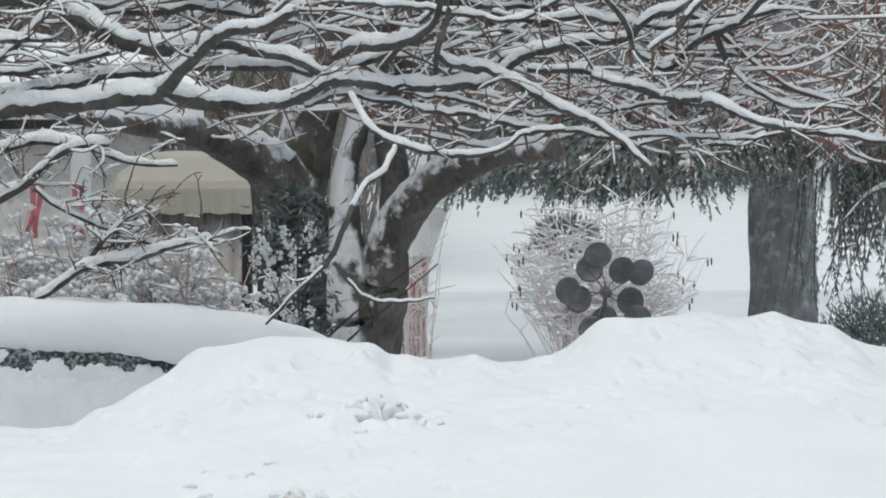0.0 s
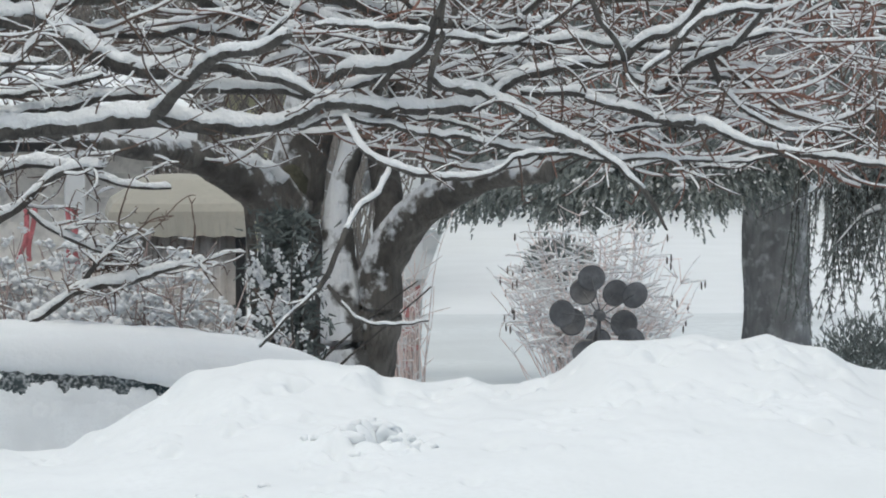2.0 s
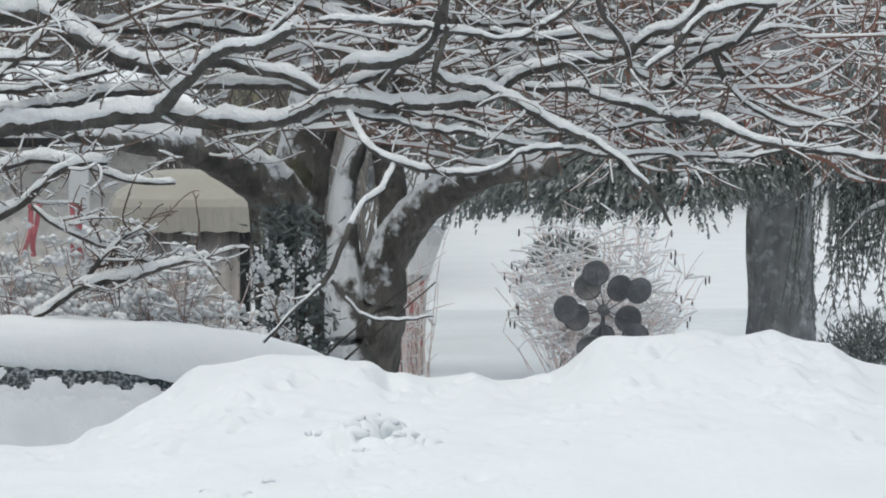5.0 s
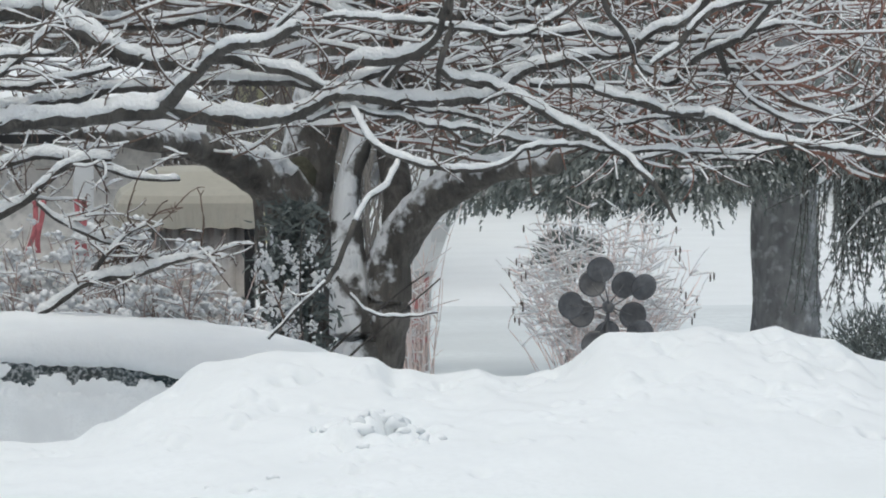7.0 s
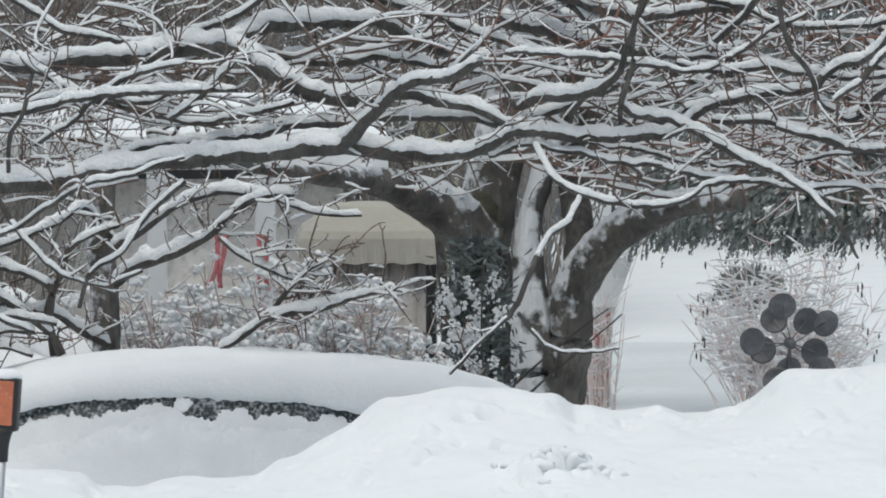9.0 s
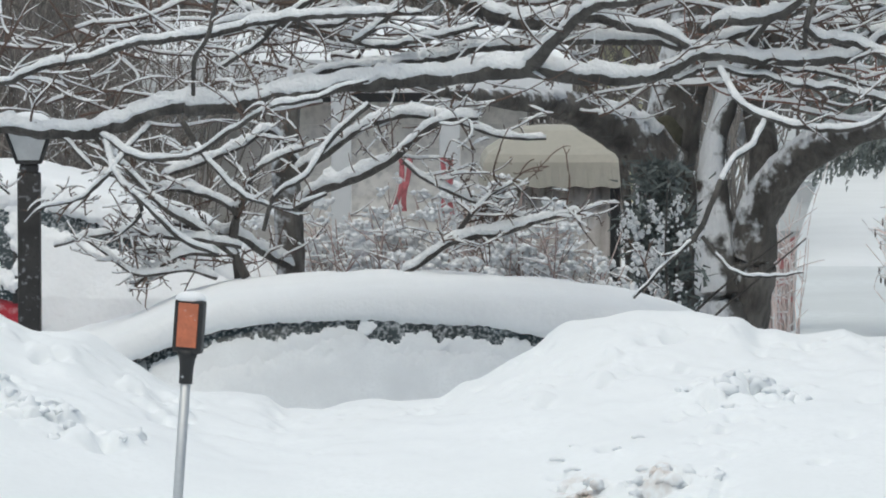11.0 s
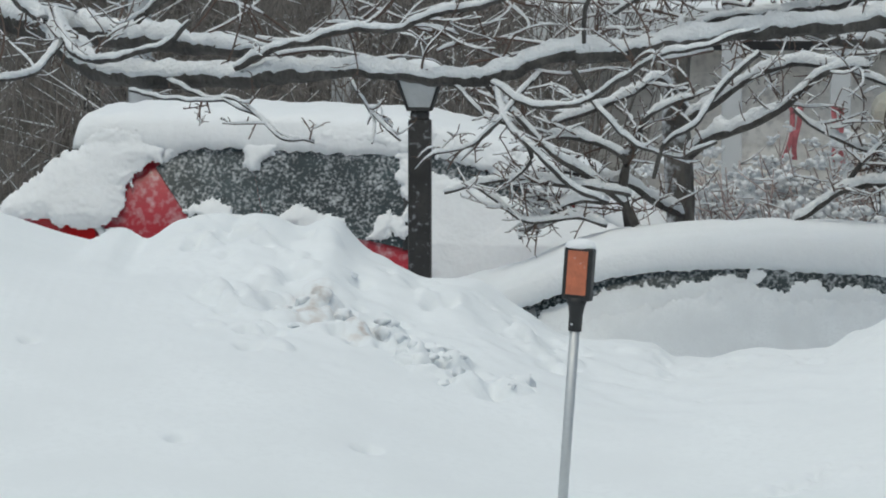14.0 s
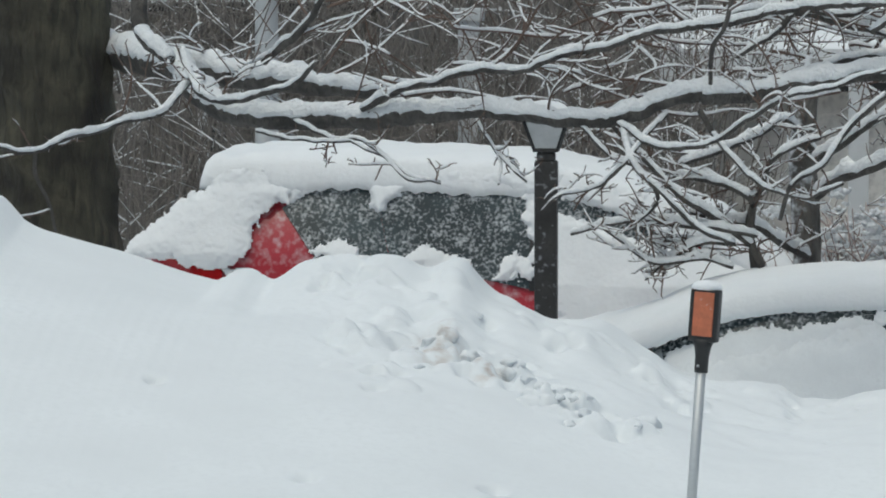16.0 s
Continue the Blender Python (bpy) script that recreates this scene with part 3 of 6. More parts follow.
def red_suv():
    car = thing("red_suv", "red hatchback utility car buried under thick snow", "car")
    y0, fl = 30.2, 0.45
    sh = CarShape([(-3.96, 1.30, 1.30, 0.70, 0.5), (-3.85, 1.46, 1.50, 0.84, 0.60), (-3.62, 1.48, 1.70, 0.88, 0.62), (-3.42, 1.46, 1.82, 0.90, 0.66), (-2.6, 1.38, 1.86, 0.90, 0.68),
                   (-1.75, 1.33, 1.84, 0.90, 0.68), (-1.30, 1.32, 1.78, 0.90, 0.66), (-0.55, 1.31, 1.42, 0.89, 0.62), (-0.35, 1.33, 1.34, 0.88, 0.6), (0.35, 1.22, 1.23, 0.84, 0.6), (0.60, 0.9, 0.91, 0.7, 0.5)], fl, y0)
    sh.body().obj("body", RED_PAINT, car)
    win = [(-3.174, 1.71), (-3.078, 1.78), (-2.96, 1.83), (-2.81, 1.845), (-2.69, 1.845), (-2.59, 1.42), (-2.74, 1.40), (-2.955, 1.41), (-3.03, 1.51)]
    part("rear_quarter_window", sh.patch(win), GLASS_FROST, car, "dark frosted quarter glass")
    win = [(-2.65, 1.84), (-2.26, 1.85), (-1.97, 1.83), (-1.86, 1.81), (-1.86, 1.30), (-2.05, 1.34), (-2.56, 1.44)]
    part("rear_door_window", sh.patch(win), GLASS_FROST, car, "dark frosted door glass")
    win = [(-1.82, 1.81), (-1.70, 1.78), (-1.40, 1.69), (-1.04, 1.52), (-0.90, 1.34), (-1.37, 1.31), (-1.82, 1.30)]
    part("front_door_window", sh.patch(win), GLASS_FROST, car, "door glass mostly covered by snow")
    strip = [(-2.69, 1.85), (-2.65, 1.85), (-2.55, 1.43), (-2.59, 1.43)]
    part("door_pillar", sh.patch(strip, 0.008), GLASS_FROST, car, "dark pillar under frost")
    strip = [(-1.86, 1.82), (-1.82, 1.82), (-1.81, 1.29), (-1.86, 1.29)]
    part("middle_pillar", sh.patch(strip, 0.008), TRIM, car)
    light = [(-3.84, 1.47), (-3.66, 1.46), (-3.48, 1.42), (-3.47, 1.32), (-3.63, 1.36), (-3.80, 1.42)]
    part("tail_light", sh.patch(light, 0.005, 0.03), TAIL, car, "glossy red tail light under snow")
    for x in (-3.15, -0.45):
        wheel(x, y0 - 0.88, 0.74, 0.33, car, False)
        wheel(x, y0 + 0.68, 0.74, 0.33, car, False)
    # blankets of snow
    part_snow = snow_cap([(-3.62, 0.66, 1.84, 0.13), (-3.5, 0.70, 1.84, 0.15), (-3.3, 0.72, 1.84, 0.16), (-2.9, 0.73, 1.845, 0.17), (-2.6, 0.73, 1.84, 0.165), (-1.75, 0.72, 1.82, 0.145), (-1.45, 0.71, 1.77, 0.12), (-1.2, 0.71, 1.68, 0.12), (-0.88, 0.76, 1.54, 0.13), (-0.6, 0.82, 1.36, 0.13), (-0.4, 0.82, 1.25, 0.13), (0.55, 0.82, 1.15, 0.16)], y0, (0.08, 0.3), 0.045, 0.045)
    part_snow.obj("roof_snow", SNOW, car, "thick snow blanket on the roof")
    rear = snow_cap([(-4.02, 0.66, 1.43, 0.10), (-3.90, 0.72, 1.44, 0.14), (-3.74, 0.70, 1.50, 0.18), (-3.58, 0.66, 1.56, 0.22), (-3.46, 0.64, 1.60, 0.24), (-3.36, 0.60, 1.62, 0.21), (-3.25, 0.58, 1.64, 0.18)], y0, (0.10, 0.02), 0.03, 0.03)
    rear.obj("rear_glass_snow", SNOW, car, "snow piled on the sloping rear glass")
    # drift that wraps from the roof round the rear corner
    drape = [(-3.47, 1.92), (-3.24, 1.89), (-3.12, 1.82), (-3.15, 1.735), (-3.22, 1.71), (-3.30, 1.69), (-3.30, 1.62), (-3.315, 1.55), (-3.33, 1.49), (-3.41, 1.42), (-3.58, 1.415), (-3.88, 1.435), (-3.99, 1.47), (-3.99, 1.53), (-3.93, 1.60), (-3.83, 1.66), (-3.70, 1.755), (-3.6, 1.81)]
    stuck_snow("rear_corner_snow", drape, lambda x, z: y0 - np.interp(z, [1.38, 1.48, 1.62, 1.84], [0.90, 0.88, 0.80, 0.70]), 0.06, 0.12, car, "snow wrapped round the rear corner")
    for outline, out in (
        ([(-3.24, 1.85), (-3.13, 1.84), (-3.16, 1.74), (-3.22, 1.715), (-3.31, 1.69), (-3.31, 1.57), (-3.34, 1.49), (-3.42, 1.43), (-3.66, 1.43), (-3.89, 1.45), (-3.93, 1.53), (-3.75, 1.68)], 0.01),
        ([(-3.47, 1.39), (-3.38, 1.40), (-3.31, 1.38), (-3.27, 1.31), (-3.33, 1.25), (-3.45, 1.27)], 0.01),
        ([(-2.74, 1.86), (-2.48, 1.86), (-2.53, 1.80), (-2.585, 1.755), (-2.62, 1.71), (-2.665, 1.675), (-2.70, 1.74)], 0.014),
        ([(-3.15, 1.92), (-1.67, 1.90), (-1.70, 1.78), (-1.97, 1.80), (-2.11, 1.82), (-2.32, 1.79), (-2.44, 1.81), (-2.74, 1.83), (-2.98, 1.79), (-3.12, 1.75), (-3.17, 1.78)], 0.012),
        ([(-3.00, 1.49), (-2.93, 1.54), (-2.86, 1.58), (-2.77, 1.53), (-2.74, 1.47), (-2.68, 1.45), (-2.74, 1.41), (-2.89, 1.41)], 0.014),
        ([(-2.56, 1.42), (-2.50, 1.47), (-2.38, 1.52), (-2.29, 1.48), (-2.17, 1.47), (-2.11, 1.41), (-2.26, 1.39)], 0.014),
        ([(-2.08, 1.35), (-2.03, 1.38), (-2.00, 1.45), (-1.93, 1.48), (-1.86, 1.43), (-1.83, 1.40), (-1.83, 1.31), (-1.92, 1.36), (-2.03, 1.34)], 0.014),
        ([(-1.72, 1.90), (-1.40, 1.84), (-0.93, 1.62), (-0.70, 1.46), (-1.04, 1.51), (-1.40, 1.67), (-1.71, 1.76)], 0.02),
        ([(-1.92, 1.78), (-1.83, 1.80), (-1.71, 1.69), (-1.49, 1.65), (-1.23, 1.53), (-0.98, 1.50), (-0.70, 1.52), (-0.43, 1.35), (-0.43, 1.08), (-1.71, 1.07), (-1.73, 1.28), (-1.81, 1.34), (-1.88, 1.57)], 0.014),
    ):
        stuck_snow("snow_patch", outline, sh.side, 0.035 + out, 0.05, car)


def pale_sedan():
    car = thing("sedan", "pale sedan buried to its windows in snow", "car")
    y0, fl = 27.15, 0.28
    sh = CarShape([(-2.35, 0.75, 0.76, 0.70, 0.5), (-2.2, 0.92, 0.93, 0.8, 0.55), (-1.35, 1.02, 1.06, 0.87, 0.6), (-1.0, 1.02, 1.29, 0.88, 0.62), (-0.75, 1.01, 1.38, 0.88, 0.63), (-0.45, 1.01, 1.43, 0.88, 0.64), (0.05, 1.01, 1.46, 0.88, 0.64), (0.55, 1.02, 1.43, 0.88, 0.64),
                   (1.0, 1.03, 1.36, 0.88, 0.60), (1.45, 1.05, 1.16, 0.87, 0.6), (1.7, 1.04, 1.06, 0.85, 0.6), (2.1, 0.98, 1.0, 0.8, 0.55), (2.2, 0.7, 0.71, 0.7, 0.5)], fl, y0)
    sh.body().obj("body", GREY_PAINT, car)
    part("front_door_window", sh.patch([(-1.06, 1.255), (-0.9, 1.325), (-0.76, 1.372), (-0.47, 1.418), (0.02, 1.435), (0.02, 1.03), (-1.0, 1.03)]), GLASS_FROST, car, "side glass iced over")
    part("rear_door_window", sh.patch([(0.08, 1.435), (0.45, 1.42), (0.8, 1.37), (1.15, 1.24), (1.2, 1.05), (0.08, 1.03)]), GLASS_FROST, car, "side glass iced over")
    part("window_trim", sh.patch([(-1.10, 1.243), (-1.05, 1.275), (-0.9, 1.338), (-0.76, 1.386), (-0.47, 1.425), (-0.04, 1.437), (0.25, 1.426), (0.54, 1.398), (0.8, 1.362), (1.15, 1.25), (1.13, 1.225), (0.8, 1.334), (0.54, 1.372), (0.25, 1.40), (-0.04, 1.412), (-0.47, 1.40), (-0.76, 1.358), (-0.9, 1.308), (-1.05, 1.25), (-1.09, 1.226)], 0.008), GLASS_FROST, car, "black window trim under frost")
    part("middle_pillar", sh.patch([(0.0, 1.43), (0.1, 1.43), (0.12, 1.03), (0.0, 1.03)], 0.010), GLASS_FROST, car, "dark pillar under frost")
    stuck_snow("window_snow", [(-1.12, 0.95), (-1.1, 1.185), (-0.89, 1.285), (-0.68, 1.34), (-0.47, 1.365), (-0.25, 1.385), (-0.1, 1.395), (-0.02, 1.37), (0.09, 1.335), (0.17, 1.365), (0.54, 1.355), (0.8, 1.318), (1.15, 1.19), (1.2, 0.95)], sh.side, 0.025, 0.03, car, "thin greyish snow stuck to the side glass", ICE)
    stuck_snow("window_drift", [(-0.9, 0.95), (-0.85, 1.17), (-0.5, 1.265), (-0.2, 1.33), (-0.05, 1.36), (0.1, 1.29), (0.3, 1.30), (0.6, 1.27), (0.9, 1.19), (1.05, 0.95)], lambda x, z: sh.side(x, z) - 0.02, 0.035, 0.08, car, "drift of snow against the side glass", ICE)
    stuck_snow("pillar_snow", [(-0.07, 1.45), (0.04, 1.45), (0.05, 1.41), (0.03, 1.37), (-0.01, 1.345), (-0.05, 1.38)], sh.side, 0.016, 0.02, car)
    for x in (-1.5, 1.2):
        wheel(x, y0 - 0.86, 0.55, 0.32, car, False)
        wheel(x, y0 + 0.66, 0.55, 0.32, car, False)
    cap = snow_cap([(-2.3, 0.75, 0.95, 0.3), (-1.5, 0.82, 1.06, 0.22), (-1.25, 0.78, 1.20, 0.15), (-1.1, 0.74, 1.27, 0.125), (-0.9, 0.71, 1.35, 0.14), (-0.72, 0.69, 1.40, 0.135), (-0.45, 0.68, 1.435, 0.13), (0.05, 0.67, 1.45, 0.145), (0.55, 0.68, 1.415, 0.165), (0.8, 0.69, 1.38, 0.18), (1.0, 0.71, 1.34, 0.20), (1.3, 0.76, 1.26, 0.23), (1.5, 0.80, 1.19, 0.24), (1.75, 0.80, 1.08, 0.22), (2.15, 0.78, 1.0, 0.3)], y0, (0.3, 0.3), 0.026, 0.02)
    cap.obj("roof_snow", SNOW, car, "thick smooth snow blanket over the whole car")


red_suv()
pale_sedan()


# ---- lamp post and snow marker ----
def lamp_post():
    x, y, top = -1.57, 26.0, 2.18
    base = 0.42
    lamp = thing("street_lamp", "dark square lamp post with a lantern under snow", "street lamp", (x, y, base))
    part("post", bevel_box((0.105, 0.105, top - base), (0, 0, (top - base) / 2 - 0.02), 0.012), POST, lamp, "dark brown painted post")
    part("collar", bevel_box((0.085, 0.085, 0.04), (0, 0, top - base + 0.0), 0.01), POST, lamp)
    part("seat", bevel_box((0.12, 0.12, 0.018), (0, 0, top - base + 0.03), 0.005), POST, lamp)
    lo, hi, w0, w1 = top - base + 0.035, top - base + 0.165, 0.055, 0.098
    g = Geo()
    g.loft([[(-w0, -w0, lo), (w0, -w0, lo), (w0, w0, lo), (-w0, w0, lo)], [(-w1, -w1, hi), (w1, -w1, hi), (w1, w1, hi), (-w1, w1, hi)]])
    g.obj("lantern_glass", LAMP_GLASS, lamp, "frosted lantern panes", False)
    for sx in (-1, 1):
        for sy in (-1, 1):
            b = Geo()
            tube(b, np.array([(sx * w0, sy * w0, lo, 0.008), (sx * w1, sy * w1, hi, 0.008)]), 5)
            b.obj("lantern_bar", TRIM, lamp)
    r = Geo()
    r.loft([[(-a, -a, z), (a, -a, z), (a, a, z), (-a, a, z)] for a, z in ((0.112, hi), (0.116, hi + 0.012), (0.03, hi + 0.05))])
    r.obj("lantern_roof", TRIM, lamp, "", False)
    s = Geo()
    s.loft([[(a * math.cos(t), a * math.sin(t), z) for t in np.linspace(0, 2 * math.pi, 14, endpoint=False)] for a, z in ((0.118, hi + 0.006), (0.128, hi + 0.03), (0.11, hi + 0.06), (0.06, hi + 0.088), (0.02, hi + 0.095))])
    s.obj("snow_cap", SNOW, lamp, "cap of fresh snow")


def snow_marker():
    m = thing("driveway_marker", "orange reflector marker on a grey pole stuck in snow", "snow marker", (-0.72, 20.0, 0.80))
    lean = Matrix.Rotation(radians(4.0), 4, "Y")
    g = Geo()
    tube(g, np.array([(0, 0, -0.1, 0.018), (0, 0, 0.4, 0.018), (0, 0, 0.98, 0.018)]), 16)
    pole = g.obj("pole", ALLOY, m, "pale grey metal pole")
    s = Geo()
    s.loft([[(r * math.cos(a), r * 0.8 * math.sin(a), z) for a in np.linspace(0, 2 * math.pi, 16, endpoint=False)] for r, z in ((0.024, 0.94), (0.025, 1.0), (0.030, 1.03), (0.040, 1.06))])
    socket = s.obj("socket", TRIM, m)
    part("screw", bevel_box((0.008, 0.006, 0.008), (-0.012, -0.021, 0.965), 0.002), ALLOY, socket)
    turn = Matrix.Rotation(radians(-14), 4, "Z")
    part("reflector_housing", bevel_box((0.108, 0.05, 0.19), (0, 0, 1.145), 0.010, turn), TRIM, m, "black plastic housing")
    face = part("reflector", bevel_box((0.074, 0.008, 0.158), (0, -0.0265, 1.15), 0.003, turn), ORANGE, m, "dull orange reflective plate")
    c = Geo()
    c.loft([[(rx * math.cos(a), ry * math.sin(a), z) for a in np.linspace(0, 2 * math.pi, 16, endpoint=False)] for rx, ry, z in ((0.052, 0.028, 1.236), (0.056, 0.032, 1.245), (0.050, 0.030, 1.258), (0.030, 0.018, 1.268), (0.01, 0.008, 1.271))])
    c.obj("snow_cap", SNOW, m, "small cap of snow")
    m.matrix_basis = Matrix.Translation((-0.72, 20.0, 0.80)) @ lean


lamp_post()
snow_marker()


# ---- trees ----
def big_tree():
    """Old tree with several stems behind the cars."""
    tree = thing("old_tree", "old multi-stemmed tree plastered with wind-blown snow", "tree", (1.85, 32.3, 0.4))
    inv = Matrix.Translation((-1.85, -32.3, -0.4))
    snow = Geo()
    stems = (
        ("trunk", [(1.69, 32.40, 0.47, 0.234), (1.71, 32.40, 1.12, 0.189), (1.72, 32.40, 1.55, 0.176), (1.72, 32.40, 1.91, 0.169), (1.81, 32.40, 2.36, 0.150), (1.89, 32.40, 2.75, 0.137), (1.95, 32.40, 3.34, 0.124)], BARK_SNOW),
        ("stem", [(2.06, 32.10, 0.49, 0.148), (2.14, 32.10, 0.95, 0.142), (2.20, 32.00, 1.34, 0.128), (2.21, 32.00, 1.57, 0.128), (2.36, 31.90, 1.83, 0.115), (2.55, 31.70, 2.00, 0.108), (2.78, 31.40, 2.11, 0.085), (3.06, 31.00, 2.15, 0.062)], BARK_SNOW),
        ("limb", [(1.71, 32.20, 1.82, 0.155), (1.51, 32.10, 2.02, 0.148), (1.28, 31.90, 2.15, 0.109), (1.02, 31.60, 2.24, 0.076), (0.69, 31.00, 2.29, 0.050), (0.25, 30.40, 2.38, 0.027)], BARK_SNOW),
        ("stem", [(1.99, 32.00, 0.50, 0.167), (2.00, 32.00, 1.02, 0.141), (1.98, 32.10, 1.50, 0.110), (1.97, 32.20, 1.91, 0.071), (2.08, 32.30, 2.30, 0.065), (2.24, 32.30, 2.75, 0.058), (2.34, 32.30, 3.27, 0.049)], BARK_PLASTERED),
        ("stem", [(1.47, 31.60, 0.61, 0.029), (1.47, 31.60, 1.18, 0.025), (1.46, 31.70, 1.62, 0.025), (1.44, 31.80, 1.91, 0.026)], BARK),
        ("limb", [(2.22, 32.00, 1.60, 0.077), (2.26, 32.10, 1.89, 0.084), (2.24, 32.30, 2.20, 0.084), (2.35, 32.40, 2.56, 0.078), (2.29, 32.60, 3.14, 0.072)], BARK),
    )
    for name, path, mat in stems:
        p = spline(path, 0.05)
        g = Geo()
        tube(g, p, 16, 0.16)
        ob = g.obj(name, mat, tree)
        ob.matrix_parent_inverse = inv
        if name == "limb":
            limb_snow(snow, p, 0.35, 0.03, 8, 0.55)
    # sawn burl with moss
    b = Geo()
    b.ball((1.709, 32.23, 2.012), 0.085, 0.03, 0.13, 9, 14, 0.22)
    ob = b.obj("burl", MOSS, tree, "mossy burl on the trunk")
    ob.matrix_parent_inverse = inv
    ob = snow.obj("stuck_snow", SNOW_LIMB, tree, "snow stuck to the stems")
    tagged(ob, kind="stuff")
    ob.matrix_parent_inverse = inv


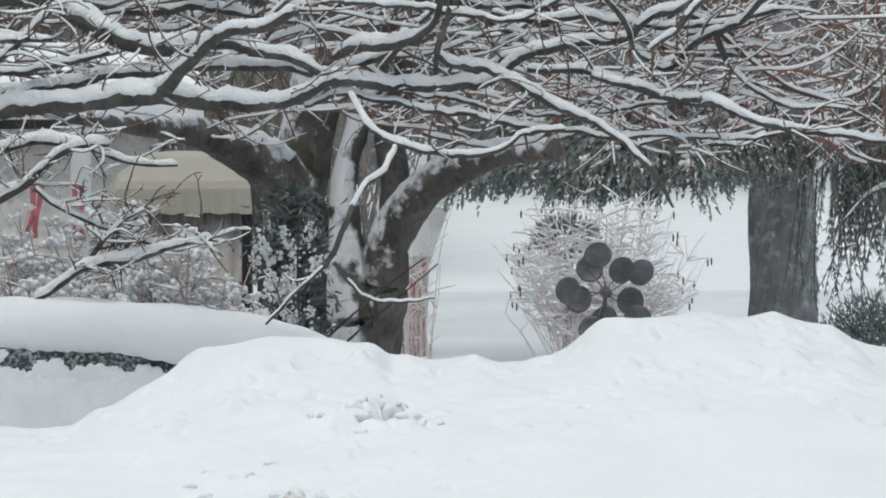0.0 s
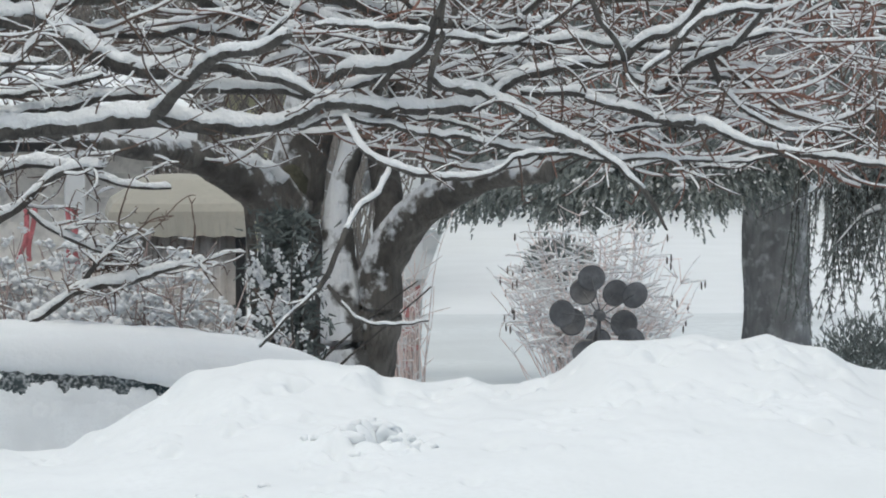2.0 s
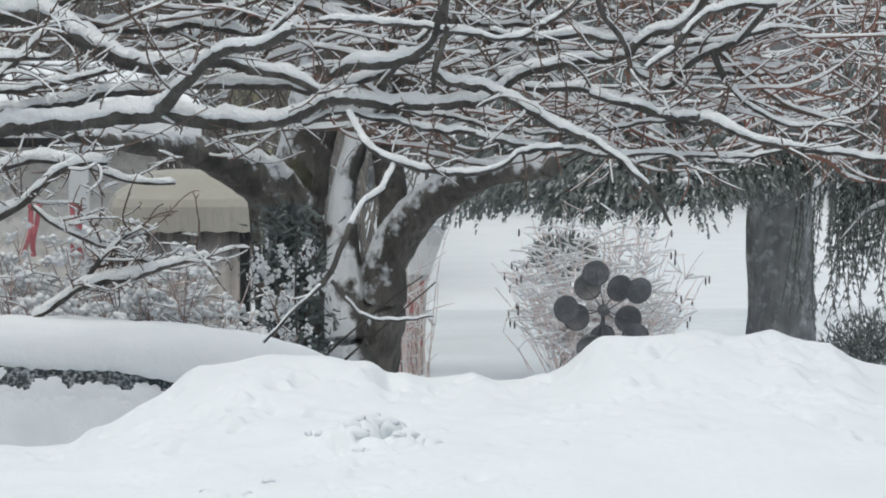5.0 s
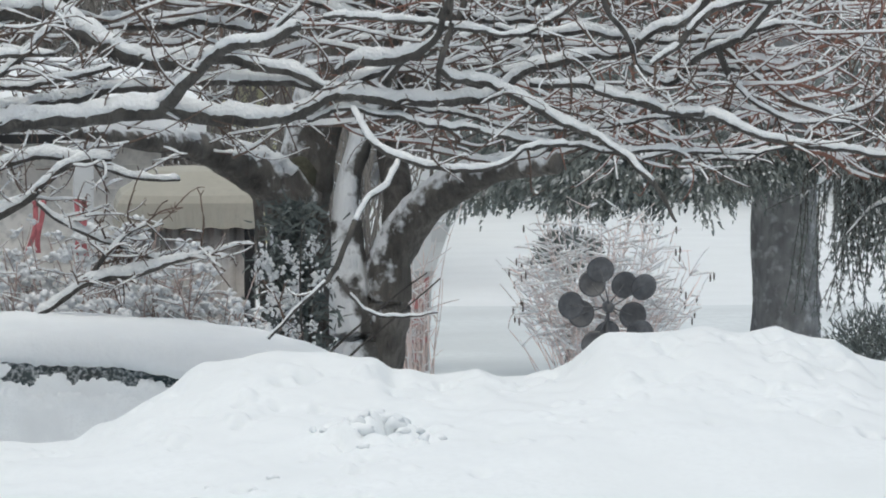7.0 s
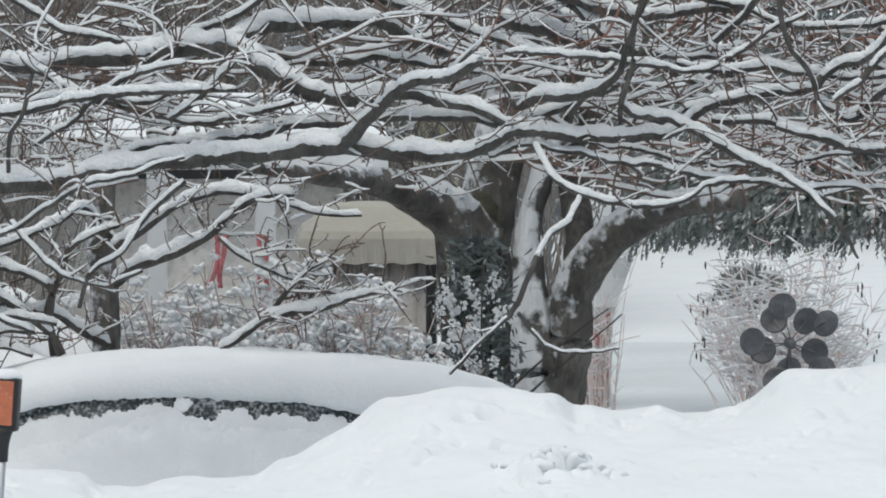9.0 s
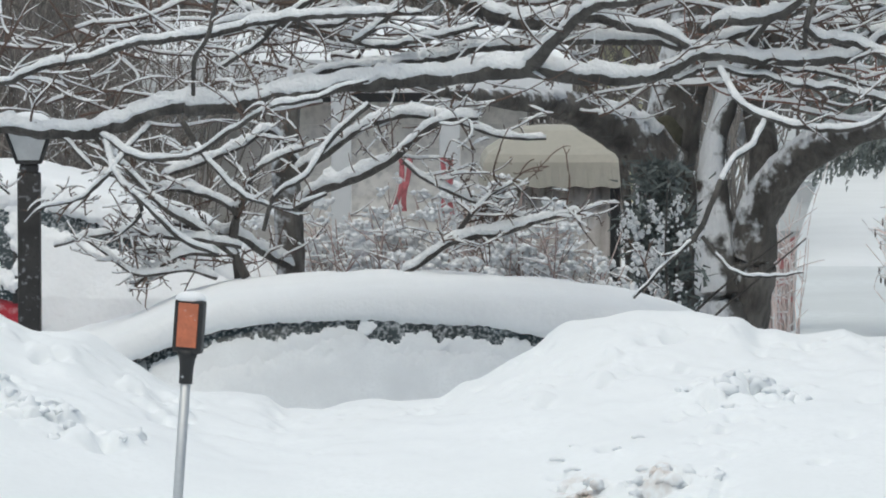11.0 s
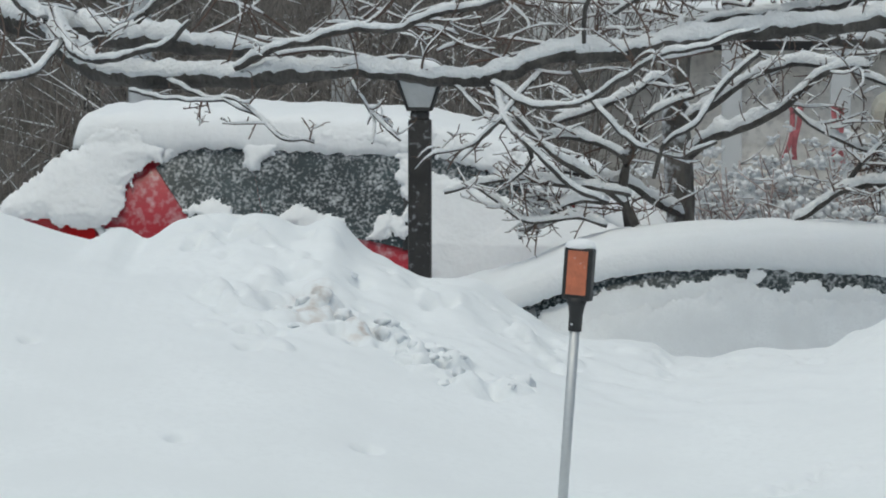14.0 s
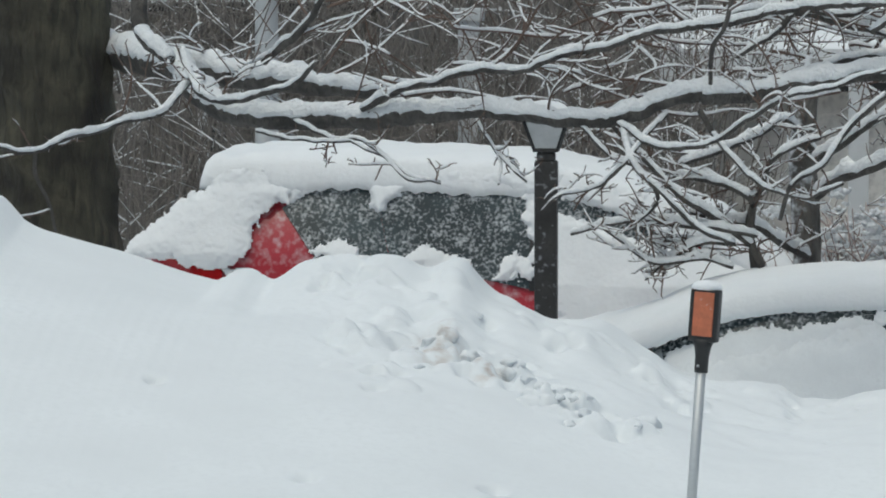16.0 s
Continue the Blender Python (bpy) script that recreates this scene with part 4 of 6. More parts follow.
def spread_tree():
    """Wide tree whose snow-laden limbs hang across the whole view."""
    tree = thing("spreading_tree", "wide bare tree with snow-laden limbs", "tree", (-4.35, 27.4, 0.4))
    inv = Matrix.Translation((4.35, -27.4, -0.4))
    bark, snow, fine, fine_snow, red = Geo(), Geo(), Geo(), Geo(), Geo()
    trunk = spline([(-4.11, 27.60, 1.12, 0.366), (-4.11, 27.60, 1.65, 0.332), (-4.12, 27.60, 2.16, 0.321), (-4.14, 27.60, 2.58, 0.327), (-4.20, 27.60, 3.02, 0.346)], 0.06)
    g = Geo()
    tube(g, trunk, 22, 0.14)
    g.obj("trunk", DARK_BARK, tree, "dark wet trunk").matrix_parent_inverse = inv
    limbs = (
        [(-4.01, 27.80, 2.63, 0.128), (-3.77, 27.60, 2.59, 0.122), (-3.55, 27.10, 2.57, 0.120), (-3.32, 26.80, 2.55, 0.102), (-3.00, 26.60, 2.51, 0.085), (-2.73, 26.40, 2.50, 0.069), (-2.45, 26.20, 2.47, 0.042), (-2.17, 26.10, 2.51, 0.024)],
        # long lowest limb, from the trunk past the lamp and on across the other tree
        [(-3.47, 26.90, 2.58, 0.092), (-3.36, 26.60, 2.56, 0.091), (-3.23, 26.20, 2.47, 0.089), (-2.99, 25.80, 2.38, 0.083), (-2.60, 25.60, 2.37, 0.077), (-2.22, 25.40, 2.39, 0.066), (-1.83, 25.30, 2.42, 0.046), (-1.44, 25.20, 2.39, 0.043), (-1.21, 25.20, 2.39, 0.048), (-0.98, 25.20, 2.48, 0.048), (-0.83, 25.20, 2.50, 0.051), (-0.70, 25.20, 2.52, 0.038)],
        [(-0.82, 25.20, 2.49, 0.056), (-0.55, 25.20, 2.52, 0.053), (-0.29, 25.20, 2.57, 0.053), (0.01, 25.20, 2.61, 0.056), (0.39, 25.20, 2.64, 0.058), (0.72, 25.20, 2.67, 0.061), (0.95, 25.20, 2.64, 0.053), (1.15, 25.20, 2.62, 0.040), (1.33, 25.20, 2.67, 0.043), (1.48, 25.20, 2.73, 0.040), (1.71, 25.20, 2.71, 0.038), (1.94, 25.20, 2.70, 0.040), (2.16, 25.20, 2.72, 0.035), (2.37, 25.20, 2.85, 0.033), (2.55, 25.20, 2.89, 0.030), (2.80, 25.20, 2.91, 0.028)],
        [(-0.84, 25.80, 3.02, 0.044), (-0.56, 25.80, 3.03, 0.049), (-0.22, 25.70, 3.06, 0.057), (0.01, 25.60, 3.10, 0.062), (0.19, 25.60, 3.11, 0.067), (0.37, 25.70, 3.20, 0.057), (0.61, 25.90, 3.21, 0.047), (0.85, 26.00, 3.21, 0.042), (1.03, 26.10, 3.15, 0.047), (1.25, 26.30, 3.05, 0.037), (1.36, 26.40, 2.99, 0.027)],
        [(0.19, 25.60, 3.11, 0.069), (0.37, 25.50, 3.01, 0.067), (0.57, 25.40, 2.91, 0.059), (0.80, 25.40, 2.88, 0.051), (1.00, 25.30, 2.89, 0.041), (1.20, 25.30, 2.85, 0.036), (1.38, 25.20, 2.80, 0.030), (1.49, 25.20, 2.74, 0.030)],
        [(0.72, 25.20, 2.67, 0.051), (0.79, 25.00, 2.77, 0.040), (0.91, 24.80, 2.89, 0.035), (1.02, 24.60, 2.97, 0.032), (1.16, 24.40, 3.00, 0.032), (1.28, 24.30, 3.07, 0.029)],
        [(-0.40, 25.30, 2.58, 0.025), (-0.14, 25.30, 2.66, 0.030), (0.19, 25.40, 2.70, 0.033), (0.49, 25.40, 2.74, 0.031), (0.80, 25.40, 2.78, 0.031), (1.11, 25.40, 2.79, 0.031), (1.41, 25.30, 2.77, 0.028), (1.49, 25.20, 2.74, 0.028)],
        [(1.51, 25.30, 2.83, 0.025), (1.60, 25.20, 2.89, 0.040), (1.78, 25.10, 2.90, 0.038), (1.92, 25.00, 2.97, 0.023), (1.96, 24.90, 3.12, 0.017), (2.00, 24.80, 3.25, 0.015)],
        [(1.95, 25.10, 2.86, 0.025), (2.03, 25.10, 2.80, 0.028), (2.20, 25.00, 2.78, 0.028), (2.34, 24.90, 2.71, 0.030), (2.51, 24.80, 2.61, 0.027), (2.70, 24.70, 2.51, 0.022), (2.79, 24.60, 2.43, 0.020), (2.89, 24.60, 2.31, 0.015), (2.96, 24.60, 2.19, 0.007)],
        [(2.36, 25.10, 2.78, 0.023), (2.58, 25.00, 2.79, 0.025), (2.77, 24.90, 2.73, 0.025), (2.93, 24.80, 2.67, 0.025), (3.09, 24.70, 2.66, 0.025)],
        [(2.63, 24.90, 2.77, 0.022), (2.83, 24.80, 2.71, 0.025), (3.00, 24.80, 2.65, 0.025), (3.19, 24.70, 2.63, 0.025), (3.35, 24.60, 2.57, 0.022), (3.53, 24.60, 2.52, 0.020), (3.73, 24.60, 2.50, 0.017), (3.97, 24.50, 2.48, 0.015)],
        [(2.01, 25.60, 2.83, 0.023), (2.16, 25.50, 2.76, 0.028), (2.30, 25.40, 2.82, 0.031), (2.50, 25.30, 2.88, 0.030), (2.69, 25.20, 2.90, 0.030), (2.81, 25.10, 2.92, 0.025), (2.83, 25.10, 2.85, 0.013)],
        [(1.56, 25.00, 2.67, 0.018), (1.62, 24.80, 2.56, 0.020), (1.74, 24.70, 2.47, 0.020), (1.88, 24.60, 2.44, 0.020), (2.05, 24.60, 2.43, 0.020), (2.20, 24.60, 2.45, 0.017), (2.30, 24.60, 2.52, 0.015), (2.48, 24.60, 2.53, 0.012)],
        [(1.74, 24.70, 2.46, 0.017), (1.68, 24.60, 2.36, 0.017), (1.58, 24.50, 2.29, 0.017), (1.50, 24.40, 2.13, 0.017), (1.42, 24.40, 1.97, 0.015), (1.27, 24.40, 1.83, 0.012), (1.15, 24.40, 1.70, 0.010)],
        [(1.45, 24.40, 1.97, 0.012), (1.52, 24.40, 1.88, 0.012), (1.62, 24.40, 1.80, 0.010), (1.89, 24.40, 1.80, 0.007)],
        [(1.37, 25.30, 2.62, 0.018), (1.58, 25.30, 2.66, 0.018), (1.82, 25.20, 2.62, 0.020), (2.07, 25.10, 2.58, 0.020), (2.34, 25.00, 2.53, 0.018), (2.62, 25.00, 2.49, 0.015), (2.91, 24.90, 2.48, 0.015), (3.25, 24.80, 2.50, 0.012), (3.56, 24.80, 2.51, 0.010)],
        [(2.84, 25.40, 2.87, 0.025), (3.02, 25.40, 2.78, 0.020), (3.14, 25.30, 2.90, 0.025), (3.22, 25.20, 2.95, 0.025), (3.37, 25.10, 3.04, 0.023), (3.51, 25.00, 3.24, 0.020)],
        [(3.22, 25.20, 2.94, 0.020), (3.28, 25.20, 2.81, 0.020), (3.37, 25.10, 2.69, 0.015), (3.55, 25.10, 2.61, 0.013), (3.79, 25.00, 2.60, 0.010)],
        [(1.50, 25.30, 2.76, 0.025), (1.63, 25.40, 2.81, 0.028), (1.79, 25.50, 2.87, 0.031), (1.96, 25.60, 2.92, 0.026), (2.07, 25.70, 3.03, 0.023), (2.15, 25.80, 3.24, 0.021)],
        [(1.96, 25.30, 2.71, 0.015), (1.96, 25.20, 2.86, 0.015), (1.99, 25.10, 3.02, 0.013), (2.02, 25.10, 3.25, 0.010)],
        [(0.76, 25.10, 2.72, 0.025), (0.85, 24.90, 2.84, 0.022), (1.00, 24.80, 2.95, 0.022), (1.15, 24.80, 3.00, 0.020), (1.32, 24.80, 3.15, 0.017)],
        [(2.26, 26.40, 3.07, 0.040), (2.46, 26.30, 2.99, 0.034), (2.68, 26.30, 2.92, 0.026), (2.90, 26.20, 2.91, 0.021), (3.21, 26.10, 2.83, 0.018), (3.68, 26.00, 2.82, 0.016)],
        [(1.50, 26.60, 3.22, 0.053), (1.86, 26.40, 3.12, 0.045), (2.16, 26.20, 3.03, 0.034), (2.44, 26.10, 2.90, 0.024), (2.62, 26.00, 2.76, 0.016)],
        [(-3.55, 26.60, 2.88, 0.053), (-3.52, 26.50, 2.73, 0.048), (-3.36, 26.30, 2.60, 0.037)],
        [(-2.87, 25.90, 2.62, 0.026), (-2.71, 25.70, 2.75, 0.023), (-2.60, 25.60, 2.86, 0.021), (-2.51, 25.50, 3.02, 0.018)],
        [(-3.23, 25.90, 2.51, 0.023), (-3.33, 25.60, 2.39, 0.021), (-3.51, 25.40, 2.34, 0.018), (-3.69, 25.20, 2.29, 0.018), (-3.83, 25.10, 2.24, 0.015), (-3.97, 25.00, 2.26, 0.015), (-4.2, 24.9, 2.27, 0.012)],
        [(-3.82, 25.10, 2.24, 0.013), (-3.82, 25.10, 2.13, 0.013), (-3.76, 25.10, 2.01, 0.010), (-3.73, 25.10, 1.89, 0.010)],
        [(-3.27, 26.00, 2.66, 0.021), (-3.17, 25.80, 2.49, 0.023), (-3.01, 25.60, 2.45, 0.023), (-2.85, 25.50, 2.48, 0.020), (-2.66, 25.40, 2.56, 0.018), (-2.57, 25.30, 2.64, 0.013)],
        [(-2.37, 25.40, 2.43, 0.023), (-2.21, 25.30, 2.51, 0.025), (-2.00, 25.20, 2.56, 0.020), (-1.82, 25.20, 2.61, 0.023), (-1.64, 25.20, 2.60, 0.020), (-1.51, 25.10, 2.66, 0.020), (-1.31, 25.10, 2.71, 0.023), (-1.05, 25.10, 2.78, 0.025), (-0.68, 25.10, 2.84, 0.025), (-0.35, 25.10, 2.90, 0.023), (0.08, 25.00, 2.93, 0.020)],
        [(-2.41, 25.30, 2.29, 0.010), (-2.23, 25.20, 2.21, 0.010), (-2.12, 25.10, 2.13, 0.010), (-1.99, 25.10, 2.09, 0.008)],
        [(-2.86, 25.50, 2.32, 0.013), (-2.63, 25.40, 2.28, 0.010), (-2.41, 25.30, 2.29, 0.010)],
        [(-1.21, 25.20, 2.38, 0.020), (-1.00, 25.00, 2.28, 0.018), (-0.77, 24.90, 2.31, 0.015), (-0.59, 24.80, 2.42, 0.017), (-0.42, 24.70, 2.52, 0.017), (-0.22, 24.70, 2.57, 0.015), (-0.00, 24.70, 2.64, 0.012)],
        [(-1.18, 25.20, 2.38, 0.020), (-1.12, 25.00, 2.20, 0.018), (-0.97, 24.90, 2.06, 0.017), (-0.82, 24.90, 1.93, 0.017), (-0.67, 24.90, 1.86, 0.015)],
        [(-0.78, 25.10, 2.55, 0.013), (-0.77, 25.00, 2.71, 0.015), (-0.71, 24.90, 2.83, 0.015), (-0.67, 24.90, 3.01, 0.012)],
        [(-0.76, 25.80, 3.08, 0.021), (-0.53, 25.60, 2.91, 0.023), (-0.25, 25.50, 2.83, 0.023), (0.01, 25.40, 2.77, 0.023), (0.29, 25.30, 2.81, 0.020), (0.49, 25.30, 2.86, 0.015)],
        [(-0.79, 26.00, 3.31, 0.023), (-0.56, 25.90, 3.18, 0.023), (-0.27, 25.80, 3.13, 0.023), (0.01, 25.70, 3.16, 0.021), (0.27, 25.60, 3.26, 0.021), (0.45, 25.50, 3.42, 0.018)],
        [(0.45, 25.90, 3.05, 0.031), (0.71, 25.80, 3.03, 0.034), (0.97, 25.80, 3.05, 0.028), (1.15, 25.70, 3.02, 0.023), (1.35, 25.60, 2.98, 0.018)],
        [(0.57, 26.40, 3.41, 0.032), (0.83, 26.30, 3.33, 0.032), (1.14, 26.20, 3.25, 0.032), (1.40, 26.10, 3.15, 0.026), (1.66, 26.00, 3.07, 0.021), (1.91, 25.90, 3.06, 0.018)],
        [(1.57, 26.50, 3.47, 0.040), (1.66, 26.30, 3.39, 0.042), (1.82, 26.20, 3.30, 0.042), (1.99, 26.10, 3.26, 0.039), (2.14, 26.00, 3.23, 0.034), (2.40, 25.90, 3.27, 0.029), (2.64, 25.80, 3.27, 0.026)],
        [(1.70, 26.80, 3.30, 0.048), (1.85, 26.70, 3.20, 0.046), (1.98, 26.60, 3.15, 0.037), (2.08, 26.50, 3.08, 0.029), (2.26, 26.40, 2.99, 0.021)],
        [(2.81, 25.00, 2.91, 0.023), (2.87, 25.00, 2.99, 0.028), (3.05, 25.00, 3.07, 0.030), (3.17, 25.00, 3.20, 0.030), (3.29, 24.90, 3.32, 0.030), (3.46, 24.90, 3.50, 0.027)],
        [(3.45, 24.80, 3.15, 0.022), (3.22, 24.80, 3.14, 0.022), (3.07, 24.80, 3.06, 0.022), (2.97, 24.80, 2.94, 0.020), (2.87, 24.80, 2.87, 0.015)],
        [(2.40, 25.40, 3.14, 0.020), (2.52, 25.30, 3.24, 0.023), (2.60, 25.20, 3.38, 0.025), (2.68, 25.20, 3.45, 0.030), (2.78, 25.10, 3.40, 0.033), (2.95, 25.00, 3.35, 0.028), (3.07, 25.00, 3.42, 0.020)],
        [(1.93, 24.80, 2.86, 0.015), (1.98, 24.80, 3.04, 0.017), (1.97, 24.80, 3.15, 0.017), (2.04, 24.80, 3.38, 0.015), (2.11, 24.80, 3.60, 0.012)],
        [(2.64, 24.70, 3.60, 0.015), (2.62, 24.70, 3.30, 0.017), (2.66, 24.70, 3.13, 0.017), (2.77, 24.80, 2.99, 0.017), (2.81, 24.90, 2.88, 0.015)],
        [(1.43, 25.00, 3.09, 0.015), (1.73, 25.00, 3.08, 0.018), (1.99, 25.00, 3.05, 0.018), (2.23, 24.90, 3.01, 0.017), (2.43, 24.90, 3.07, 0.017), (2.61, 24.90, 3.20, 0.015), (2.76, 24.90, 3.26, 0.012)],
        [(2.24, 25.60, 3.03, 0.021), (2.45, 25.60, 2.99, 0.023), (2.64, 25.50, 3.01, 0.023), (2.88, 25.50, 2.97, 0.020), (3.17, 25.40, 2.97, 0.020), (3.52, 25.30, 3.04, 0.018)],
        [(2.15, 25.80, 3.37, 0.023), (2.35, 25.70, 3.33, 0.026), (2.56, 25.70, 3.28, 0.023), (2.81, 25.60, 3.19, 0.021), (3.11, 25.50, 3.21, 0.020), (3.53, 25.40, 3.28, 0.020)],
        [(1.77, 25.50, 2.68, 0.013), (2.02, 25.40, 2.64, 0.015), (2.27, 25.30, 2.59, 0.015), (2.56, 25.20, 2.57, 0.015), (2.87, 25.20, 2.61, 0.013), (3.21, 25.10, 2.66, 0.013)],
        [(2.84, 24.90, 2.44, 0.012), (3.04, 24.90, 2.48, 0.015), (3.19, 24.90, 2.46, 0.012), (3.41, 24.90, 2.51, 0.012)],
        [(-0.84, 25.60, 2.80, 0.018), (-0.65, 25.50, 2.87, 0.020), (-0.42, 25.50, 2.88, 0.020), (-0.17, 25.40, 2.86, 0.020), (0.01, 25.40, 2.94, 0.018), (0.24, 25.30, 2.91, 0.015)],
        [(-0.67, 25.30, 2.66, 0.015), (-0.50, 25.20, 2.78, 0.018), (-0.37, 25.20, 2.90, 0.018), (-0.22, 25.10, 2.99, 0.018), (0.01, 25.10, 3.04, 0.015)],
        [(-0.07, 25.10, 2.78, 0.020), (0.06, 25.10, 2.89, 0.023), (0.16, 25.10, 2.99, 0.023), (0.26, 25.20, 3.07, 0.020)],
        [(1.72, 25.40, 2.79, 0.020), (1.82, 25.30, 2.91, 0.020), (1.94, 25.30, 3.04, 0.018), (2.01, 25.20, 3.19, 0.018), (2.09, 25.20, 3.37, 0.015)],
        [(-2.70, 25.60, 2.36, 0.013), (-2.50, 25.40, 2.29, 0.013), (-2.37, 25.30, 2.30, 0.013), (-2.26, 25.20, 2.23, 0.010), (-2.13, 25.10, 2.12, 0.010), (-1.99, 25.10, 2.10, 0.008)],
        [(-1.89, 25.50, 2.44, 0.013), (-1.83, 25.40, 2.35, 0.010), (-1.74, 25.30, 2.20, 0.010), (-1.74, 25.20, 2.09, 0.008)],
        [(-1.74, 25.30, 2.22, 0.010), (-1.67, 25.20, 2.16, 0.010), (-1.61, 25.20, 2.11, 0.008)],
        [(-0.98, 25.20, 2.42, 0.018), (-1.08, 25.10, 2.32, 0.015), (-1.17, 25.00, 2.20, 0.015), (-1.27, 25.00, 2.10, 0.013), (-1.44, 24.90, 2.07, 0.010), (-1.52, 24.90, 2.01, 0.007)],
        [(-0.83, 25.10, 2.43, 0.018), (-0.70, 25.00, 2.25, 0.018), (-0.54, 24.90, 2.11, 0.015), (-0.37, 24.90, 2.06, 0.012), (-0.19, 24.80, 2.12, 0.012)],
        [(-1.39, 25.20, 2.38, 0.013), (-1.24, 25.10, 2.25, 0.015), (-1.10, 25.00, 2.18, 0.015), (-1.01, 25.00, 2.04, 0.013), (-1.10, 25.00, 1.95, 0.010)],
        [(-0.00, 25.00, 2.51, 0.020), (-0.17, 25.00, 2.36, 0.020), (-0.29, 24.90, 2.21, 0.017), (-0.42, 24.90, 2.11, 0.015), (-0.47, 24.90, 1.96, 0.012)],
        [(1.68, 26.40, 3.38, 0.042), (1.88, 26.20, 3.23, 0.039), (2.03, 26.10, 3.10, 0.034), (2.23, 26.00, 3.06, 0.023), (2.54, 25.90, 3.04, 0.018)],
    )
    for path in limbs:
        p = spline([(a, b, c, r * (0.76 if r < 0.075 else 0.66)) for a, b, c, r in path], 0.022)
        p[:, 0] += [0.006 * noise.noise(Vector((a * 3, c * 3, 2))) for a, _, c, _ in p]
        p[:, 2] += [0.022 * noise.noise(Vector((a * 5, c * 5, 7))) + 0.010 * noise.noise(Vector((a * 16, c * 16, 3))) for a, _, c, _ in p]
        g = Geo()
        tube(g, p, 9, 0.14)
        g.obj("limb", BARK, tree).matrix_parent_inverse = inv
        limb_snow(snow, p, 0.8, 0.043, 9)
        twigs_from(p, int(len(p) * 0.04) + 2 if p[:, 2].max() > 2.1 else 0, 0.40 if p[:, 2].max() > 2.5 else 0.2, fine, fine_snow, (0, 0, 0.12), 0.7, 0.0065, 1, 1.0, RNG, 2.3)
    # thinner boughs that fill the crown behind the main limbs
    rng = random.Random(21)

    def fill(count, x0, x1, z0, z1, length, r, bark_geo, sub):
        """Boughs of the near and of the far side of the crown; the ranges hold for a depth of 26 m."""
        for _ in range(count):
            depth = rng.uniform(25.5, 26.2) if rng.random() < 0.3 else rng.uniform(30.6, 32.8)
            k = depth / 26
            sgn = 1 if rng.random() < 0.75 else -1
            start = (rng.uniform(x0, x1) * k, depth, 3.6 - (3.6 - rng.uniform(z0, z1)) * k)
            floor = 3.6 - (3.6 - z0) * k
            way = (sgn * 1.0, rng.gauss(0, 0.2), rng.gauss(0.0, 0.28))
            w = wander(start, way, k * length * rng.uniform(0.6, 1.4), k * r * rng.uniform(0.6, 1.2), 0.004, 0.30, 0.0, 0.05, rng)
            if w[:, 2].min() < floor - 0.05:
                continue
            tube(bark_geo, w, 6)
            spurs(w, bark_geo, 0.2, rng)
            limb_snow(fine_snow, w, 1.0, 0.03, 6, 0.2)
            twigs_from(w, sub, 0.35, bark_geo, fine_snow, (0, 0, 0.05), 0.7, 0.005, 0, 1.0, rng, floor - 0.1)

    fill(95, 1.15, 3.95, 2.35, 3.75, 1.3, 0.014, fine, 4)
    fill(130, 1.9, 4.25, 2.3, 3.75, 1.0, 0.009, red, 5)
    fill(75, -0.75, 2.15, 2.75, 3.9, 1.3, 0.013, fine, 4)
    fill(56, -2.75, -0.4, 2.4, 3.3, 1.0, 0.010, fine, 3)
    fill(60, -1.55, 1.25, 2.4, 3.05, 1.05, 0.009, fine, 4)
    for geo, name, mat in ((fine, "twig_wood", TWIG), (red, "reddish_twig_wood", RED_TWIG), (snow, "limb_snow", SNOW_LIMB), (fine_snow, "twig_snow", SNOW_LIMB)):
        ob = tagged(geo.obj(name, mat, tree), kind="stuff")
        ob.matrix_parent_inverse = inv


